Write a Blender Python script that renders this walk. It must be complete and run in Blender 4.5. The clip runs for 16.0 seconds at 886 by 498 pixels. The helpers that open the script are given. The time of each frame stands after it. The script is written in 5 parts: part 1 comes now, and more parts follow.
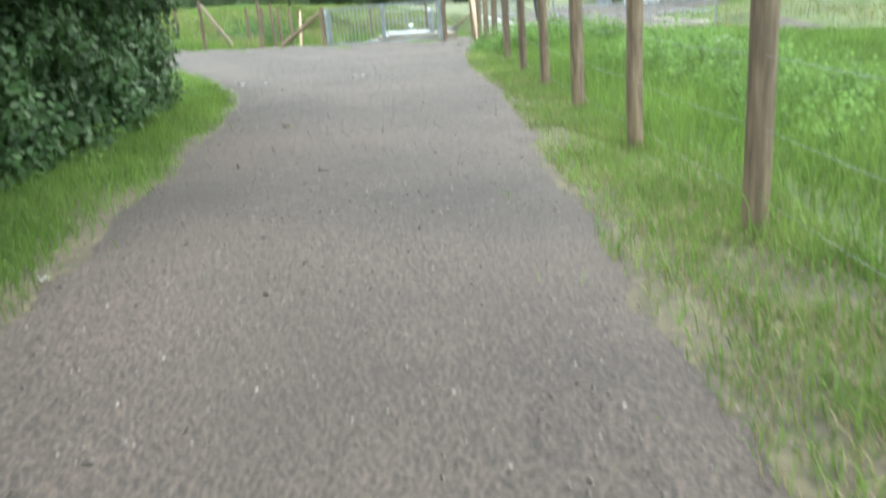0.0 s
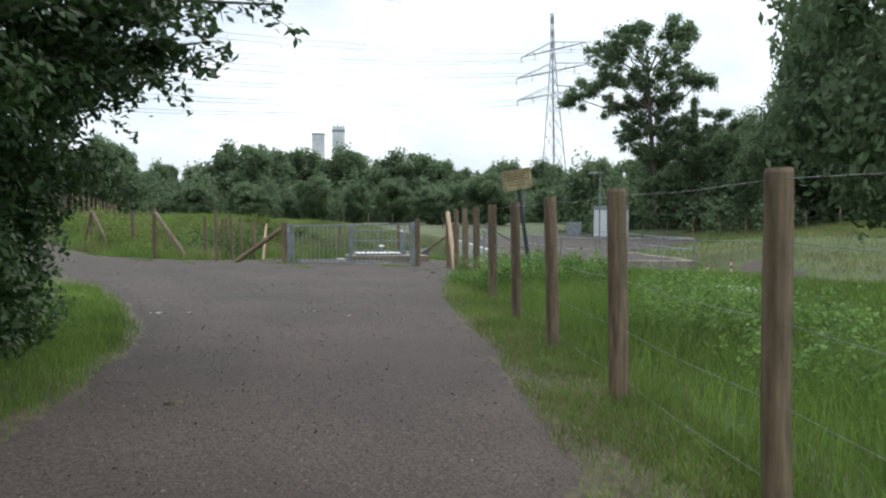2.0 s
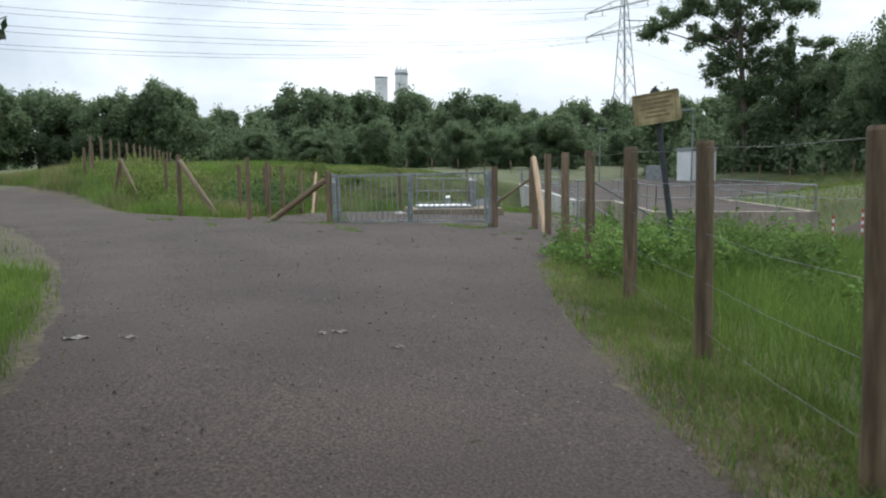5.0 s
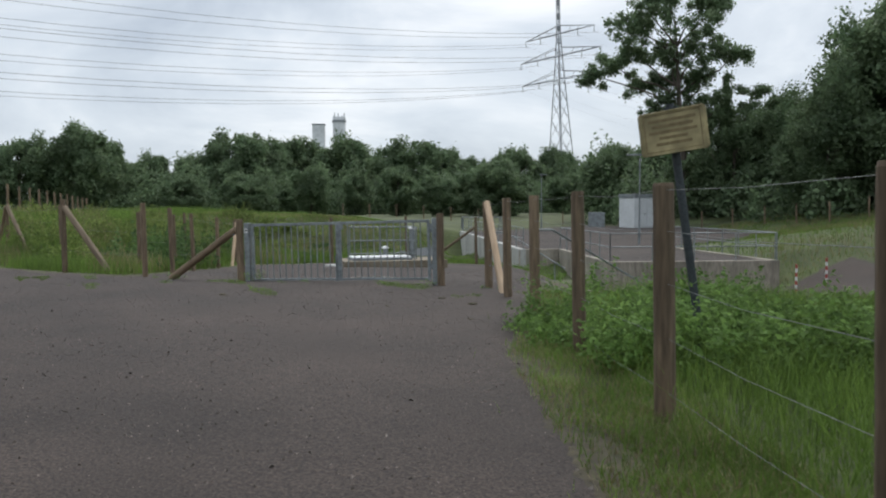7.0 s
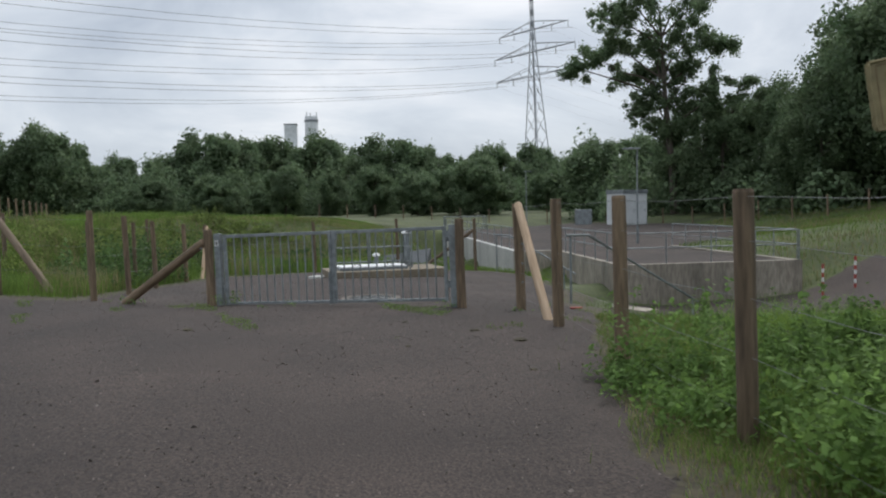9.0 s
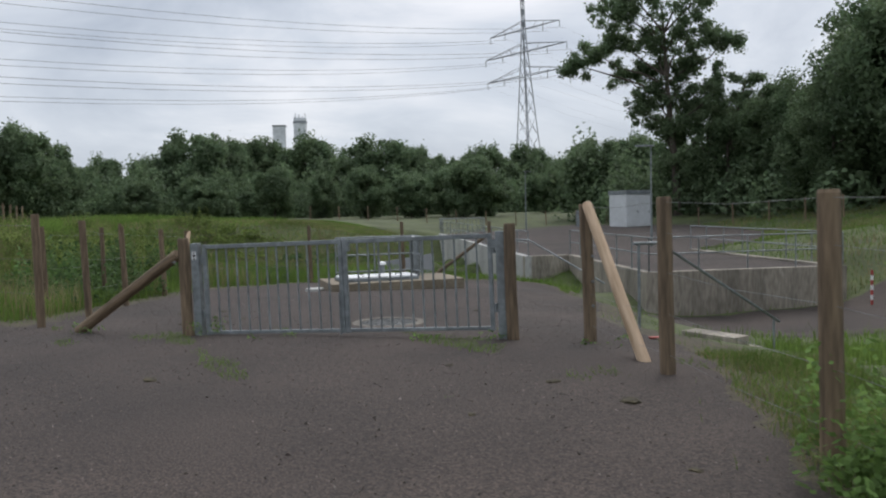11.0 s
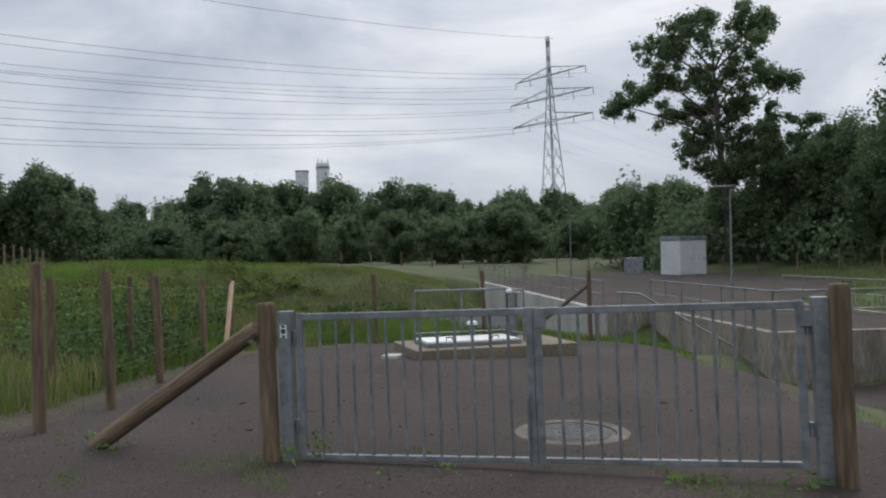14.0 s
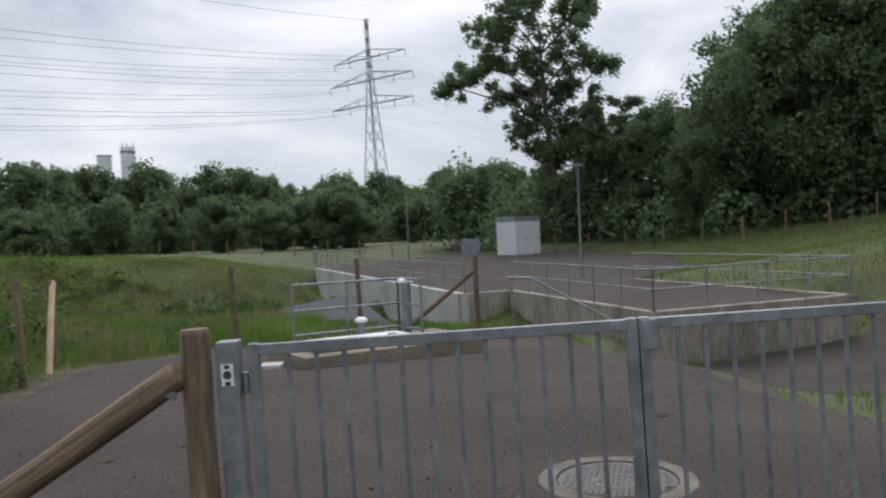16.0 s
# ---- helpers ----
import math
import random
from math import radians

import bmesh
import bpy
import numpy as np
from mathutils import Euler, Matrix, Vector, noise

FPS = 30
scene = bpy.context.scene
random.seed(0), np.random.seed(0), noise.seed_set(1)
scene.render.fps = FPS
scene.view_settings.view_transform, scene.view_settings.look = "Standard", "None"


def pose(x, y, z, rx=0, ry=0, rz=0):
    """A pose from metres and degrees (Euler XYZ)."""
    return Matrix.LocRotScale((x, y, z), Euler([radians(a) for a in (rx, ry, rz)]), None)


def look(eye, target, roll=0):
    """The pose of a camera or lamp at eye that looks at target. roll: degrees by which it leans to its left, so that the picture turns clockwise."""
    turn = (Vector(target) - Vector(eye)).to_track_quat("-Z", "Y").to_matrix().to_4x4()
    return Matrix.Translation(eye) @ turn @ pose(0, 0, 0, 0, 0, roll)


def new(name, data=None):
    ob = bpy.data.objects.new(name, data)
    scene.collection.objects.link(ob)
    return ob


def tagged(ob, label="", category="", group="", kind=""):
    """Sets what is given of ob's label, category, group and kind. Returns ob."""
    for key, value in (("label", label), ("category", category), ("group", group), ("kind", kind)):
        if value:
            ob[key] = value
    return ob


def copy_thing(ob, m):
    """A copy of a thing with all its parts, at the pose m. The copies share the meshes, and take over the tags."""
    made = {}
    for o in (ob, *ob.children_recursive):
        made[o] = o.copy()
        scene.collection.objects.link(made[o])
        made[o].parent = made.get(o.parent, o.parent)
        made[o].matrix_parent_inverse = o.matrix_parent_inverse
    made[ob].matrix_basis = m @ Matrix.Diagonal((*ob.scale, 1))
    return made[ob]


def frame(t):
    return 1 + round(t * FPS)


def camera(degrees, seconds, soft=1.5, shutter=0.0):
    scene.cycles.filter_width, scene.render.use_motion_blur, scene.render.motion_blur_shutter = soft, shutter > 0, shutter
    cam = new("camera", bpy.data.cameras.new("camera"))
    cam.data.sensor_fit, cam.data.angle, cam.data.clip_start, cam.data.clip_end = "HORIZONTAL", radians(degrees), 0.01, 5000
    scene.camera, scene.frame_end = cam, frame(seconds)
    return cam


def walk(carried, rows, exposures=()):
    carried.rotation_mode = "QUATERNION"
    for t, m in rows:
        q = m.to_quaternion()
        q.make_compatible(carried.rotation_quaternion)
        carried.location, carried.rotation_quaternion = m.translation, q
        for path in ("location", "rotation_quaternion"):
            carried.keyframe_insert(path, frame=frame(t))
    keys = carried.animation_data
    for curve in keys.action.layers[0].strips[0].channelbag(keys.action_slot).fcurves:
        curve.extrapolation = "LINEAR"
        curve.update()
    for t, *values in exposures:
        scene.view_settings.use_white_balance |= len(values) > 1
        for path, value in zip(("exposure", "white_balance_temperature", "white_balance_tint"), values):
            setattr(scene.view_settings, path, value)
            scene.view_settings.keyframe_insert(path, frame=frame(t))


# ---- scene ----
cam = camera(58.5, 16.0, soft=2.1, shutter=0.25)
PATH = [
    (0, (10.932, -23.848, 1.231), (10.366, -22.028, 0.626), -3.4),
    (0.5, (10.675, -23.191, 1.297), (10.087, -21.289, 1.113), -0.2),
    (1, (10.531, -22.447, 1.312), (10.054, -20.513, 1.134), 1.1),
    (1.5, (10.192, -21.739, 1.3), (9.548, -19.847, 1.216), 2.4),
    (2, (10.024, -20.985, 1.3), (9.533, -19.048, 1.223), 0.4),
    (2.5, (9.819, -20.309, 1.292), (9.249, -18.394, 1.197), 0.4),
    (3, (9.662, -19.6, 1.301), (9.257, -17.647, 1.152), 0.6),
    (3.5, (9.33, -18.862, 1.296), (8.747, -16.956, 1.128), 1.1),
    (4, (9.189, -18.217, 1.311), (8.628, -16.305, 1.142), 0.7),
    (4.2, (9.04, -17.918, 1.338), (8.447, -16.017, 1.158), 0.5),
    (6.3, (7.852, -14.632, 1.388), (7.195, -12.758, 1.152), -0.4),
    (6.5, (7.787, -14.393, 1.382), (7.194, -12.493, 1.188), 0.3),
    (7, (7.575, -13.807, 1.358), (7.078, -11.873, 1.257), -0.2),
    (7.5, (7.23, -13.341, 1.337), (6.636, -11.434, 1.236), 0.0),
    (8, (6.935, -12.567, 1.377), (6.381, -10.648, 1.269), -1.2),
    (8.5, (6.583, -11.875, 1.4), (6.038, -9.954, 1.293), -1.4),
    (8.7, (6.442, -11.632, 1.432), (5.988, -9.687, 1.328), -1.1),
    (10.8, (5.166, -9.028, 1.471), (4.764, -7.072, 1.363), -1.2),
    (11, (5.048, -8.805, 1.46), (4.64, -6.849, 1.358), -1.3),
    (11.5, (4.657, -8.217, 1.468), (4.232, -6.264, 1.408), -0.8),
    (12, (4.313, -7.647, 1.477), (4.027, -5.667, 1.493), -0.7),
    (12.5, (3.887, -7.063, 1.474), (3.501, -5.1, 1.495), -1.4),
    (13, (3.484, -6.542, 1.494), (3.119, -4.576, 1.512), -1.5),
    (13.5, (3.046, -6.024, 1.492), (2.538, -4.089, 1.51), -0.7),
    (14, (2.645, -5.538, 1.512), (2.192, -3.59, 1.526), -1.0),
    (14.5, (2.201, -5.035, 1.515), (1.861, -3.064, 1.522), -0.8),
    (15, (1.828, -4.569, 1.525), (1.797, -2.569, 1.525), -0.7),
    (15.5, (1.39, -4.069, 1.556), (1.237, -2.075, 1.567), -0.9),
    (16, (1.124, -3.576, 1.553), (1.118, -1.576, 1.514), -2.5),
]
walk(cam, [(t, look(e, g, r)) for t, e, g, r in PATH], [(0.0, 2.13, 6350, 0), (0.3, 2.03, 6350, 0), (0.6, 1.55, 6350, 2), (0.9, 0.9, 6400, 4), (1.3, 0.62, 6400, 6), (1.6, 0.6, 6450, 8), (4.0, 0.62, 6500, 9), (6.5, 0.2, 6500, 10), (11.0, -0.03, 6500, 13), (13.0, -0.12, 6500, 14), (14.2, -0.18, 6500, 14), (16.0, 0.03, 6550, 15)])

# ---- world, sun ----
def make_world():
    w = bpy.data.worlds.new("sky")
    scene.world = w
    w.use_nodes = True
    n, l = w.node_tree.nodes, w.node_tree.links
    n.clear()
    out, bg = n.new("ShaderNodeOutputWorld"), n.new("ShaderNodeBackground")
    sky = n.new("ShaderNodeTexSky")
    sky.sky_type, sky.sun_disc = "NISHITA", False
    sky.sun_elevation, sky.sun_rotation = radians(38), radians(20)
    dim = n.new("ShaderNodeMix"); dim.data_type, dim.blend_type = "RGBA", "MULTIPLY"
    dim.inputs[0].default_value = 1.0
    dim.inputs[7].default_value = (0.09, 0.09, 0.09, 1)
    l.new(sky.outputs[0], dim.inputs[6])
    co = n.new("ShaderNodeTexCoord")
    mp = n.new("ShaderNodeMapping"); mp.inputs["Scale"].default_value = (1.0, 1.0, 2.7)
    l.new(co.outputs["Generated"], mp.inputs[0])
    big = n.new("ShaderNodeTexNoise"); big.inputs["Scale"].default_value = 2.3; big.inputs["Detail"].default_value = 9; big.inputs["Roughness"].default_value = 0.56
    big.inputs["Distortion"].default_value = 0.5
    l.new(mp.outputs[0], big.inputs["Vector"])
    ramp = n.new("ShaderNodeValToRGB")
    e = ramp.color_ramp.elements
    e[0].position, e[0].color = 0.34, (0.42, 0.48, 0.56, 1)
    e[1].position, e[1].color = 0.66, (0.86, 0.89, 0.92, 1)
    m = e.new(0.50); m.color = (0.61, 0.67, 0.735, 1)
    l.new(big.outputs["Fac"], ramp.inputs[0])
    cover = n.new("ShaderNodeMix"); cover.data_type = "RGBA"; cover.inputs[0].default_value = 0.9
    l.new(dim.outputs[2], cover.inputs[6]); l.new(ramp.outputs[0], cover.inputs[7])
    # an overcast sky grows brighter towards the zenith
    sep = n.new("ShaderNodeSeparateXYZ"); l.new(co.outputs["Generated"], sep.inputs[0])
    rise = n.new("ShaderNodeMapRange"); rise.inputs[1].default_value, rise.inputs[2].default_value = 0.25, 1.0
    rise.inputs[3].default_value, rise.inputs[4].default_value = 1.0, 2.1
    l.new(sep.outputs[2], rise.inputs[0])
    zen = n.new("ShaderNodeMix"); zen.data_type, zen.blend_type = "RGBA", "MULTIPLY"; zen.inputs[0].default_value = 1.0
    l.new(cover.outputs[2], zen.inputs[6]); l.new(rise.outputs[0], zen.inputs[7])
    l.new(zen.outputs[2], bg.inputs[0]); bg.inputs[1].default_value = 1.1
    l.new(bg.outputs[0], out.inputs[0])


make_world()
sun = new("sun", bpy.data.lights.new("sun", "SUN"))
sun.data.energy, sun.data.angle, sun.data.color = 1.5, radians(40), (1.0, 0.95, 0.88)
sun.matrix_world = look((0, 0, 40), (-10, -36, 0))


# ---- materials ----
def mat(name, a, b, rough=0.8, scale=20.0, detail=6, bump=0.0, metal=0.0, stretch=(1, 1, 1), coarse=1.5, stain=0.25, rand=0.0, spec=0.5, dark=None, trans=0.0, island=0.0):
    """Two colours mixed by fine grain, shaded by broad stains, with relief; rand: change from piece to piece."""
    m = bpy.data.materials.new(name)
    m.use_nodes = True
    n, l = m.node_tree.nodes, m.node_tree.links
    p = n["Principled BSDF"]
    p.inputs["Roughness"].default_value, p.inputs["Metallic"].default_value = rough, metal
    p.inputs["Specular IOR Level"].default_value = spec
    co = n.new("ShaderNodeTexCoord"); mp = n.new("ShaderNodeMapping")
    mp.inputs["Scale"].default_value = stretch
    l.new(co.outputs["Object"], mp.inputs[0])
    fine = n.new("ShaderNodeTexNoise"); fine.inputs["Scale"].default_value, fine.inputs["Detail"].default_value = scale, detail
    l.new(mp.outputs[0], fine.inputs["Vector"])
    rp = n.new("ShaderNodeValToRGB")
    rp.color_ramp.elements[0].position, rp.color_ramp.elements[0].color = 0.35, (*a, 1)
    rp.color_ramp.elements[1].position, rp.color_ramp.elements[1].color = 0.68, (*b, 1)
    l.new(fine.outputs["Fac"], rp.inputs[0])
    wide = n.new("ShaderNodeTexNoise"); wide.inputs["Scale"].default_value, wide.inputs["Detail"].default_value = coarse, 4
    l.new(mp.outputs[0], wide.inputs["Vector"])
    mul = n.new("ShaderNodeMix"); mul.data_type, mul.blend_type = "RGBA", "MULTIPLY"
    rs = n.new("ShaderNodeMapRange"); rs.inputs[1].default_value, rs.inputs[2].default_value = 0.3, 0.7
    rs.inputs[3].default_value, rs.inputs[4].default_value = 1 - stain, 1 + stain * 0.6
    l.new(wide.outputs["Fac"], rs.inputs[0])
    l.new(rp.outputs[0], mul.inputs[6]); l.new(rs.outputs[0], mul.inputs[7]); mul.inputs[0].default_value = 1.0
    last = mul.outputs[2]
    if rand or island:
        src = n.new("ShaderNodeObjectInfo").outputs["Random"] if rand else n.new("ShaderNodeNewGeometry").outputs["Random Per Island"]
        amt = rand or island
        r2 = n.new("ShaderNodeMapRange"); r2.inputs[3].default_value, r2.inputs[4].default_value = 1 - amt, 1 + amt
        l.new(src, r2.inputs[0])
        m2 = n.new("ShaderNodeMix"); m2.data_type, m2.blend_type = "RGBA", "MULTIPLY"; m2.inputs[0].default_value = 1.0
        l.new(last, m2.inputs[6]); l.new(r2.outputs[0], m2.inputs[7])
        last = m2.outputs[2]
    l.new(last, p.inputs["Base Color"])
    if bump:
        bp = n.new("ShaderNodeBump"); bp.inputs["Strength"].default_value, bp.inputs["Distance"].default_value = bump, 0.02
        l.new(fine.outputs["Fac"], bp.inputs["Height"]); l.new(bp.outputs[0], p.inputs["Normal"])
    if trans:
        out = n["Material Output"]
        tr = n.new("ShaderNodeBsdfTranslucent"); ms = n.new("ShaderNodeMixShader"); ms.inputs[0].default_value = trans
        l.new(last, tr.inputs[0]); l.new(p.outputs[0], ms.inputs[1]); l.new(tr.outputs[0], ms.inputs[2]); l.new(ms.outputs[0], out.inputs[0])
    return m


M = {
    "gravel": mat("gravel", (0.0150, 0.0110, 0.0090), (0.0735, 0.0540, 0.0438), 0.95, 56, 10, 0.6, coarse=0.5, stain=0.4),
    "earth": mat("earth_and_grass", (0.038, 0.05, 0.017), (0.088, 0.105, 0.034), 0.95, 9, 8, 0.5, coarse=0.5, stain=0.4),
    "worn": mat("worn_earth", (0.034, 0.028, 0.016), (0.082, 0.068, 0.036), 0.95, 14, 9, 0.5, coarse=1.6, stain=0.4),
    "stone": mat("loose_stone", (0.06, 0.049, 0.041), (0.19, 0.16, 0.14), 0.9, 30, 5, 0.2, island=0.5),
    "grass": mat("grass_blades", (0.095, 0.165, 0.030), (0.16, 0.24, 0.055), 0.7, 1.2, 4, coarse=0.35, stain=0.4, trans=0.45, island=0.35, spec=0.3),
    "dry": mat("dry_grass", (0.16, 0.15, 0.06), (0.27, 0.23, 0.12), 0.7, 1.2, 4, coarse=0.5, stain=0.3, trans=0.3, island=0.3),
    "weed": mat("weed_leaves", (0.11, 0.19, 0.05), (0.165, 0.26, 0.075), 0.75, 2.0, 4, coarse=0.5, stain=0.35, trans=0.5, island=0.4, spec=0.2),
    "meadow_weed": mat("meadow_weed_leaves", (0.12, 0.17, 0.045), (0.20, 0.25, 0.075), 0.75, 1.6, 4, coarse=0.3, stain=0.4, trans=0.45, island=0.45, spec=0.2),
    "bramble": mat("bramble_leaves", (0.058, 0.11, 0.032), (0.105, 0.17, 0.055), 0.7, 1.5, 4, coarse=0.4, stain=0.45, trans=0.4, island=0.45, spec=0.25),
    "leaf": mat("tree_leaves", (0.10, 0.155, 0.078), (0.165, 0.225, 0.118), 0.6, 0.6, 4, coarse=0.12, stain=0.4, trans=0.5, island=0.35, spec=0.3),
    "leaf_dark": mat("hedge_leaves", (0.028, 0.06, 0.018), (0.055, 0.105, 0.032), 0.6, 3, 4, coarse=0.8, stain=0.35, trans=0.25, island=0.4, spec=0.3),
    "bark": mat("bark", (0.05, 0.04, 0.03), (0.12, 0.10, 0.08), 0.9, 14, 8, 0.6, stretch=(1, 1, 0.2), coarse=2),
    "post": mat("weathered_round_wood", (0.10, 0.070, 0.043), (0.225, 0.16, 0.10), 0.85, 26, 8, 0.35, stretch=(1, 1, 0.12), coarse=1.2, stain=0.35, rand=0.22),
    "weathered_pale": mat("weathered_peeled_wood", (0.17, 0.125, 0.085), (0.31, 0.24, 0.165), 0.85, 22, 8, 0.3, stretch=(1, 1, 0.12), coarse=1.5, stain=0.4, rand=0.12),
    "pale": mat("fresh_peeled_wood", (0.36, 0.25, 0.15), (0.55, 0.40, 0.27), 0.8, 22, 8, 0.25, stretch=(1, 1, 0.12), coarse=2, stain=0.25, rand=0.12),
    "wire": mat("galvanised_wire", (0.14, 0.145, 0.14), (0.22, 0.225, 0.22), 0.6, 40, metal=0.4, stain=0.1),
    "zinc": mat("galvanised_steel", (0.16, 0.18, 0.186), (0.245, 0.268, 0.274), 0.55, 16, 5, 0.04, metal=0.3, coarse=3, stain=0.3),
    "concrete": mat("concrete", (0.20, 0.175, 0.14), (0.33, 0.295, 0.24), 0.9, 12, 8, 0.15, stretch=(1, 1, 0.25), coarse=1.1, stain=0.5),
    "ring": mat("worn_ring_concrete", (0.10, 0.088, 0.07), (0.165, 0.148, 0.12), 0.9, 14, 7, 0.15, coarse=4, stain=0.4),
    "plaster": mat("pale_concrete", (0.34, 0.335, 0.315), (0.46, 0.455, 0.43), 0.85, 10, 7, 0.08, stretch=(1, 1, 0.4), coarse=0.5, stain=0.25),
    "sand": mat("tan_concrete", (0.15, 0.122, 0.085), (0.24, 0.20, 0.14), 0.9, 18, 7, 0.15, coarse=1, stain=0.3),
    "iron": mat("cast_iron", (0.05, 0.05, 0.05), (0.11, 0.11, 0.11), 0.6, 30, 5, 0.2, metal=0.5, stain=0.2),
    "dark": mat("dark_coated_metal", (0.035, 0.042, 0.046), (0.06, 0.068, 0.073), 0.85, 40, 4, 0.2, stain=0.25, spec=0.25),
    "white": mat("white_paint", (0.66, 0.66, 0.65), (0.78, 0.78, 0.77), 0.5, 10, 4, stain=0.12),
    "red": mat("red_paint", (0.30, 0.04, 0.03), (0.40, 0.06, 0.05), 0.5, 10, 4, stain=0.15),
    "yellow": mat("faded_yellow_paint", (0.24, 0.20, 0.10), (0.34, 0.285, 0.15), 0.6, 6, 6, coarse=5, stain=0.45),
    "ink": mat("dark_print", (0.03, 0.03, 0.03), (0.06, 0.05, 0.05), 0.6, 20),
    "faint": mat("faded_print", (0.13, 0.095, 0.04), (0.20, 0.15, 0.07), 0.6, 20),
    "box": mat("light_grey_cabinet", (0.50, 0.52, 0.52), (0.55, 0.57, 0.575), 0.65, 3, 4, coarse=0.6, stain=0.08),
    "steel": mat("pylon_steel", (0.19, 0.205, 0.22), (0.27, 0.29, 0.31), 0.7, 4, 4, metal=0.2, stain=0.15),
    "silo": mat("silo_concrete", (0.52, 0.54, 0.56), (0.64, 0.66, 0.68), 0.85, 0.6, 5, coarse=0.08, stain=0.2),
    "petal": mat("fallen_paper", (0.32, 0.31, 0.29), (0.48, 0.46, 0.43), 0.8, 30),
}


LEAN = -1.4  # the uprights stand a little aslant of the sloping ground


# ---- mesh helpers ----
def part(name, bm, material, parent=None, label="", smooth=False):
    me = bpy.data.meshes.new(name)
    bm.to_mesh(me)
    bm.free()
    me.materials.append(M[material])
    if smooth:
        for f in me.polygons:
            f.use_smooth = True
    ob = new(name, me)
    ob.parent = parent
    if label:
        tagged(ob, label)
    return ob


def faces_mesh(name, verts, k, material):
    """A mesh of separate faces of k corners; verts: an array (faces, k, 3)."""
    v = np.asarray(verts, dtype=np.float32).reshape(-1, 3)
    n = len(v) // k
    me = bpy.data.meshes.new(name)
    me.vertices.add(len(v)); me.vertices.foreach_set("co", v.ravel())
    me.loops.add(len(v)); me.loops.foreach_set("vertex_index", np.arange(len(v), dtype=np.int32))
    me.polygons.add(n); me.polygons.foreach_set("loop_start", np.arange(0, len(v), k, dtype=np.int32))
    me.update(calc_edges=True); me.validate()
    me.materials.append(M[material])
    return me


def empty(name, loc=(0, 0, 0), rz=0.0):
    ob = new(name)
    ob.matrix_world = pose(*loc, 0, 0, rz)
    return ob


def box_bm(bm, lo, hi, bevel=0.0):
    c = [(a + b) / 2 for a, b in zip(lo, hi)]
    s = [abs(b - a) for a, b in zip(lo, hi)]
    r = bmesh.ops.create_cube(bm, size=1.0, matrix=Matrix.Translation(c) @ Matrix.Diagonal((*s, 1)))
    if bevel:
        es = list({e for v in r["verts"] for e in v.link_edges})
        bmesh.ops.bevel(bm, geom=es, offset=bevel, segments=2, affect="EDGES", profile=0.5)
    return bm


def box(lo, hi, bevel=0.0):
    return box_bm(bmesh.new(), lo, hi, bevel)


def rod_bm(bm, a, b, r, r2=None, seg=10):
    a, b = Vector(a), Vector(b)
    d = b - a
    m = Matrix.Translation((a + b) / 2) @ d.to_track_quat("Z", "Y").to_matrix().to_4x4()
    bmesh.ops.create_cone(bm, cap_ends=True, segments=seg, radius1=r, radius2=r if r2 is None else r2, depth=d.length, matrix=m)
    return bm


def tube_bm(bm, pts, r, seg=8):
    """A bent pipe through the points."""
    for a, b in zip(pts, pts[1:]):
        rod_bm(bm, a, b, r, seg=seg)
    for p in pts[1:-1]:
        bmesh.ops.create_icosphere(bm, subdivisions=1, radius=r * 1.02, matrix=Matrix.Translation(p))
    return bm


def line_bm(bm, pts, r, seg=4):
    """A thin continuous line through the points."""
    rings = []
    for i, p in enumerate(pts):
        d = (Vector(pts[min(i + 1, len(pts) - 1)]) - Vector(pts[max(i - 1, 0)])).normalized()
        m = d.to_track_quat("Z", "Y").to_matrix()
        rings.append([bm.verts.new(Vector(p) + m @ Vector((r * math.cos(6.2832 * j / seg), r * math.sin(6.2832 * j / seg), 0))) for j in range(seg)])
    for a, b in zip(rings, rings[1:]):
        for j in range(seg):
            bm.faces.new((a[j], a[(j + 1) % seg], b[(j + 1) % seg], b[j]))
    return bm


def log_bm(length, r, seed, seg=14, taper=0.94):
    """A round wooden pole along z from 0, with an uneven outline and broken edges at the ends."""
    rng = random.Random(seed)
    bm = bmesh.new()
    rings = []
    zs = [0.0] + [length * i / 7 for i in range(1, 7)] + [length - 0.02, length]
    bend = rng.uniform(-0.006, 0.006), rng.uniform(-0.006, 0.006)
    for i, z in enumerate(zs):
        k = (1 - (1 - taper) * z / length) * (0.9 if i == len(zs) - 1 else 1.0)
        sx = bend[0] * math.sin(3 * z); sy = bend[1] * math.sin(3 * z)
        rings.append([bm.verts.new((sx + r * k * (1 + rng.uniform(-0.025, 0.025)) * math.cos(2 * math.pi * j / seg), sy + r * k * (1 + rng.uniform(-0.025, 0.025)) * math.sin(2 * math.pi * j / seg), z)) for j in range(seg)])
    for p, q in zip(rings, rings[1:]):
        for j in range(seg):
            bm.faces.new((p[j], p[(j + 1) % seg], q[(j + 1) % seg], q[j]))
    bm.faces.new(rings[-1]); bm.faces.new(list(reversed(rings[0])))
    return bm


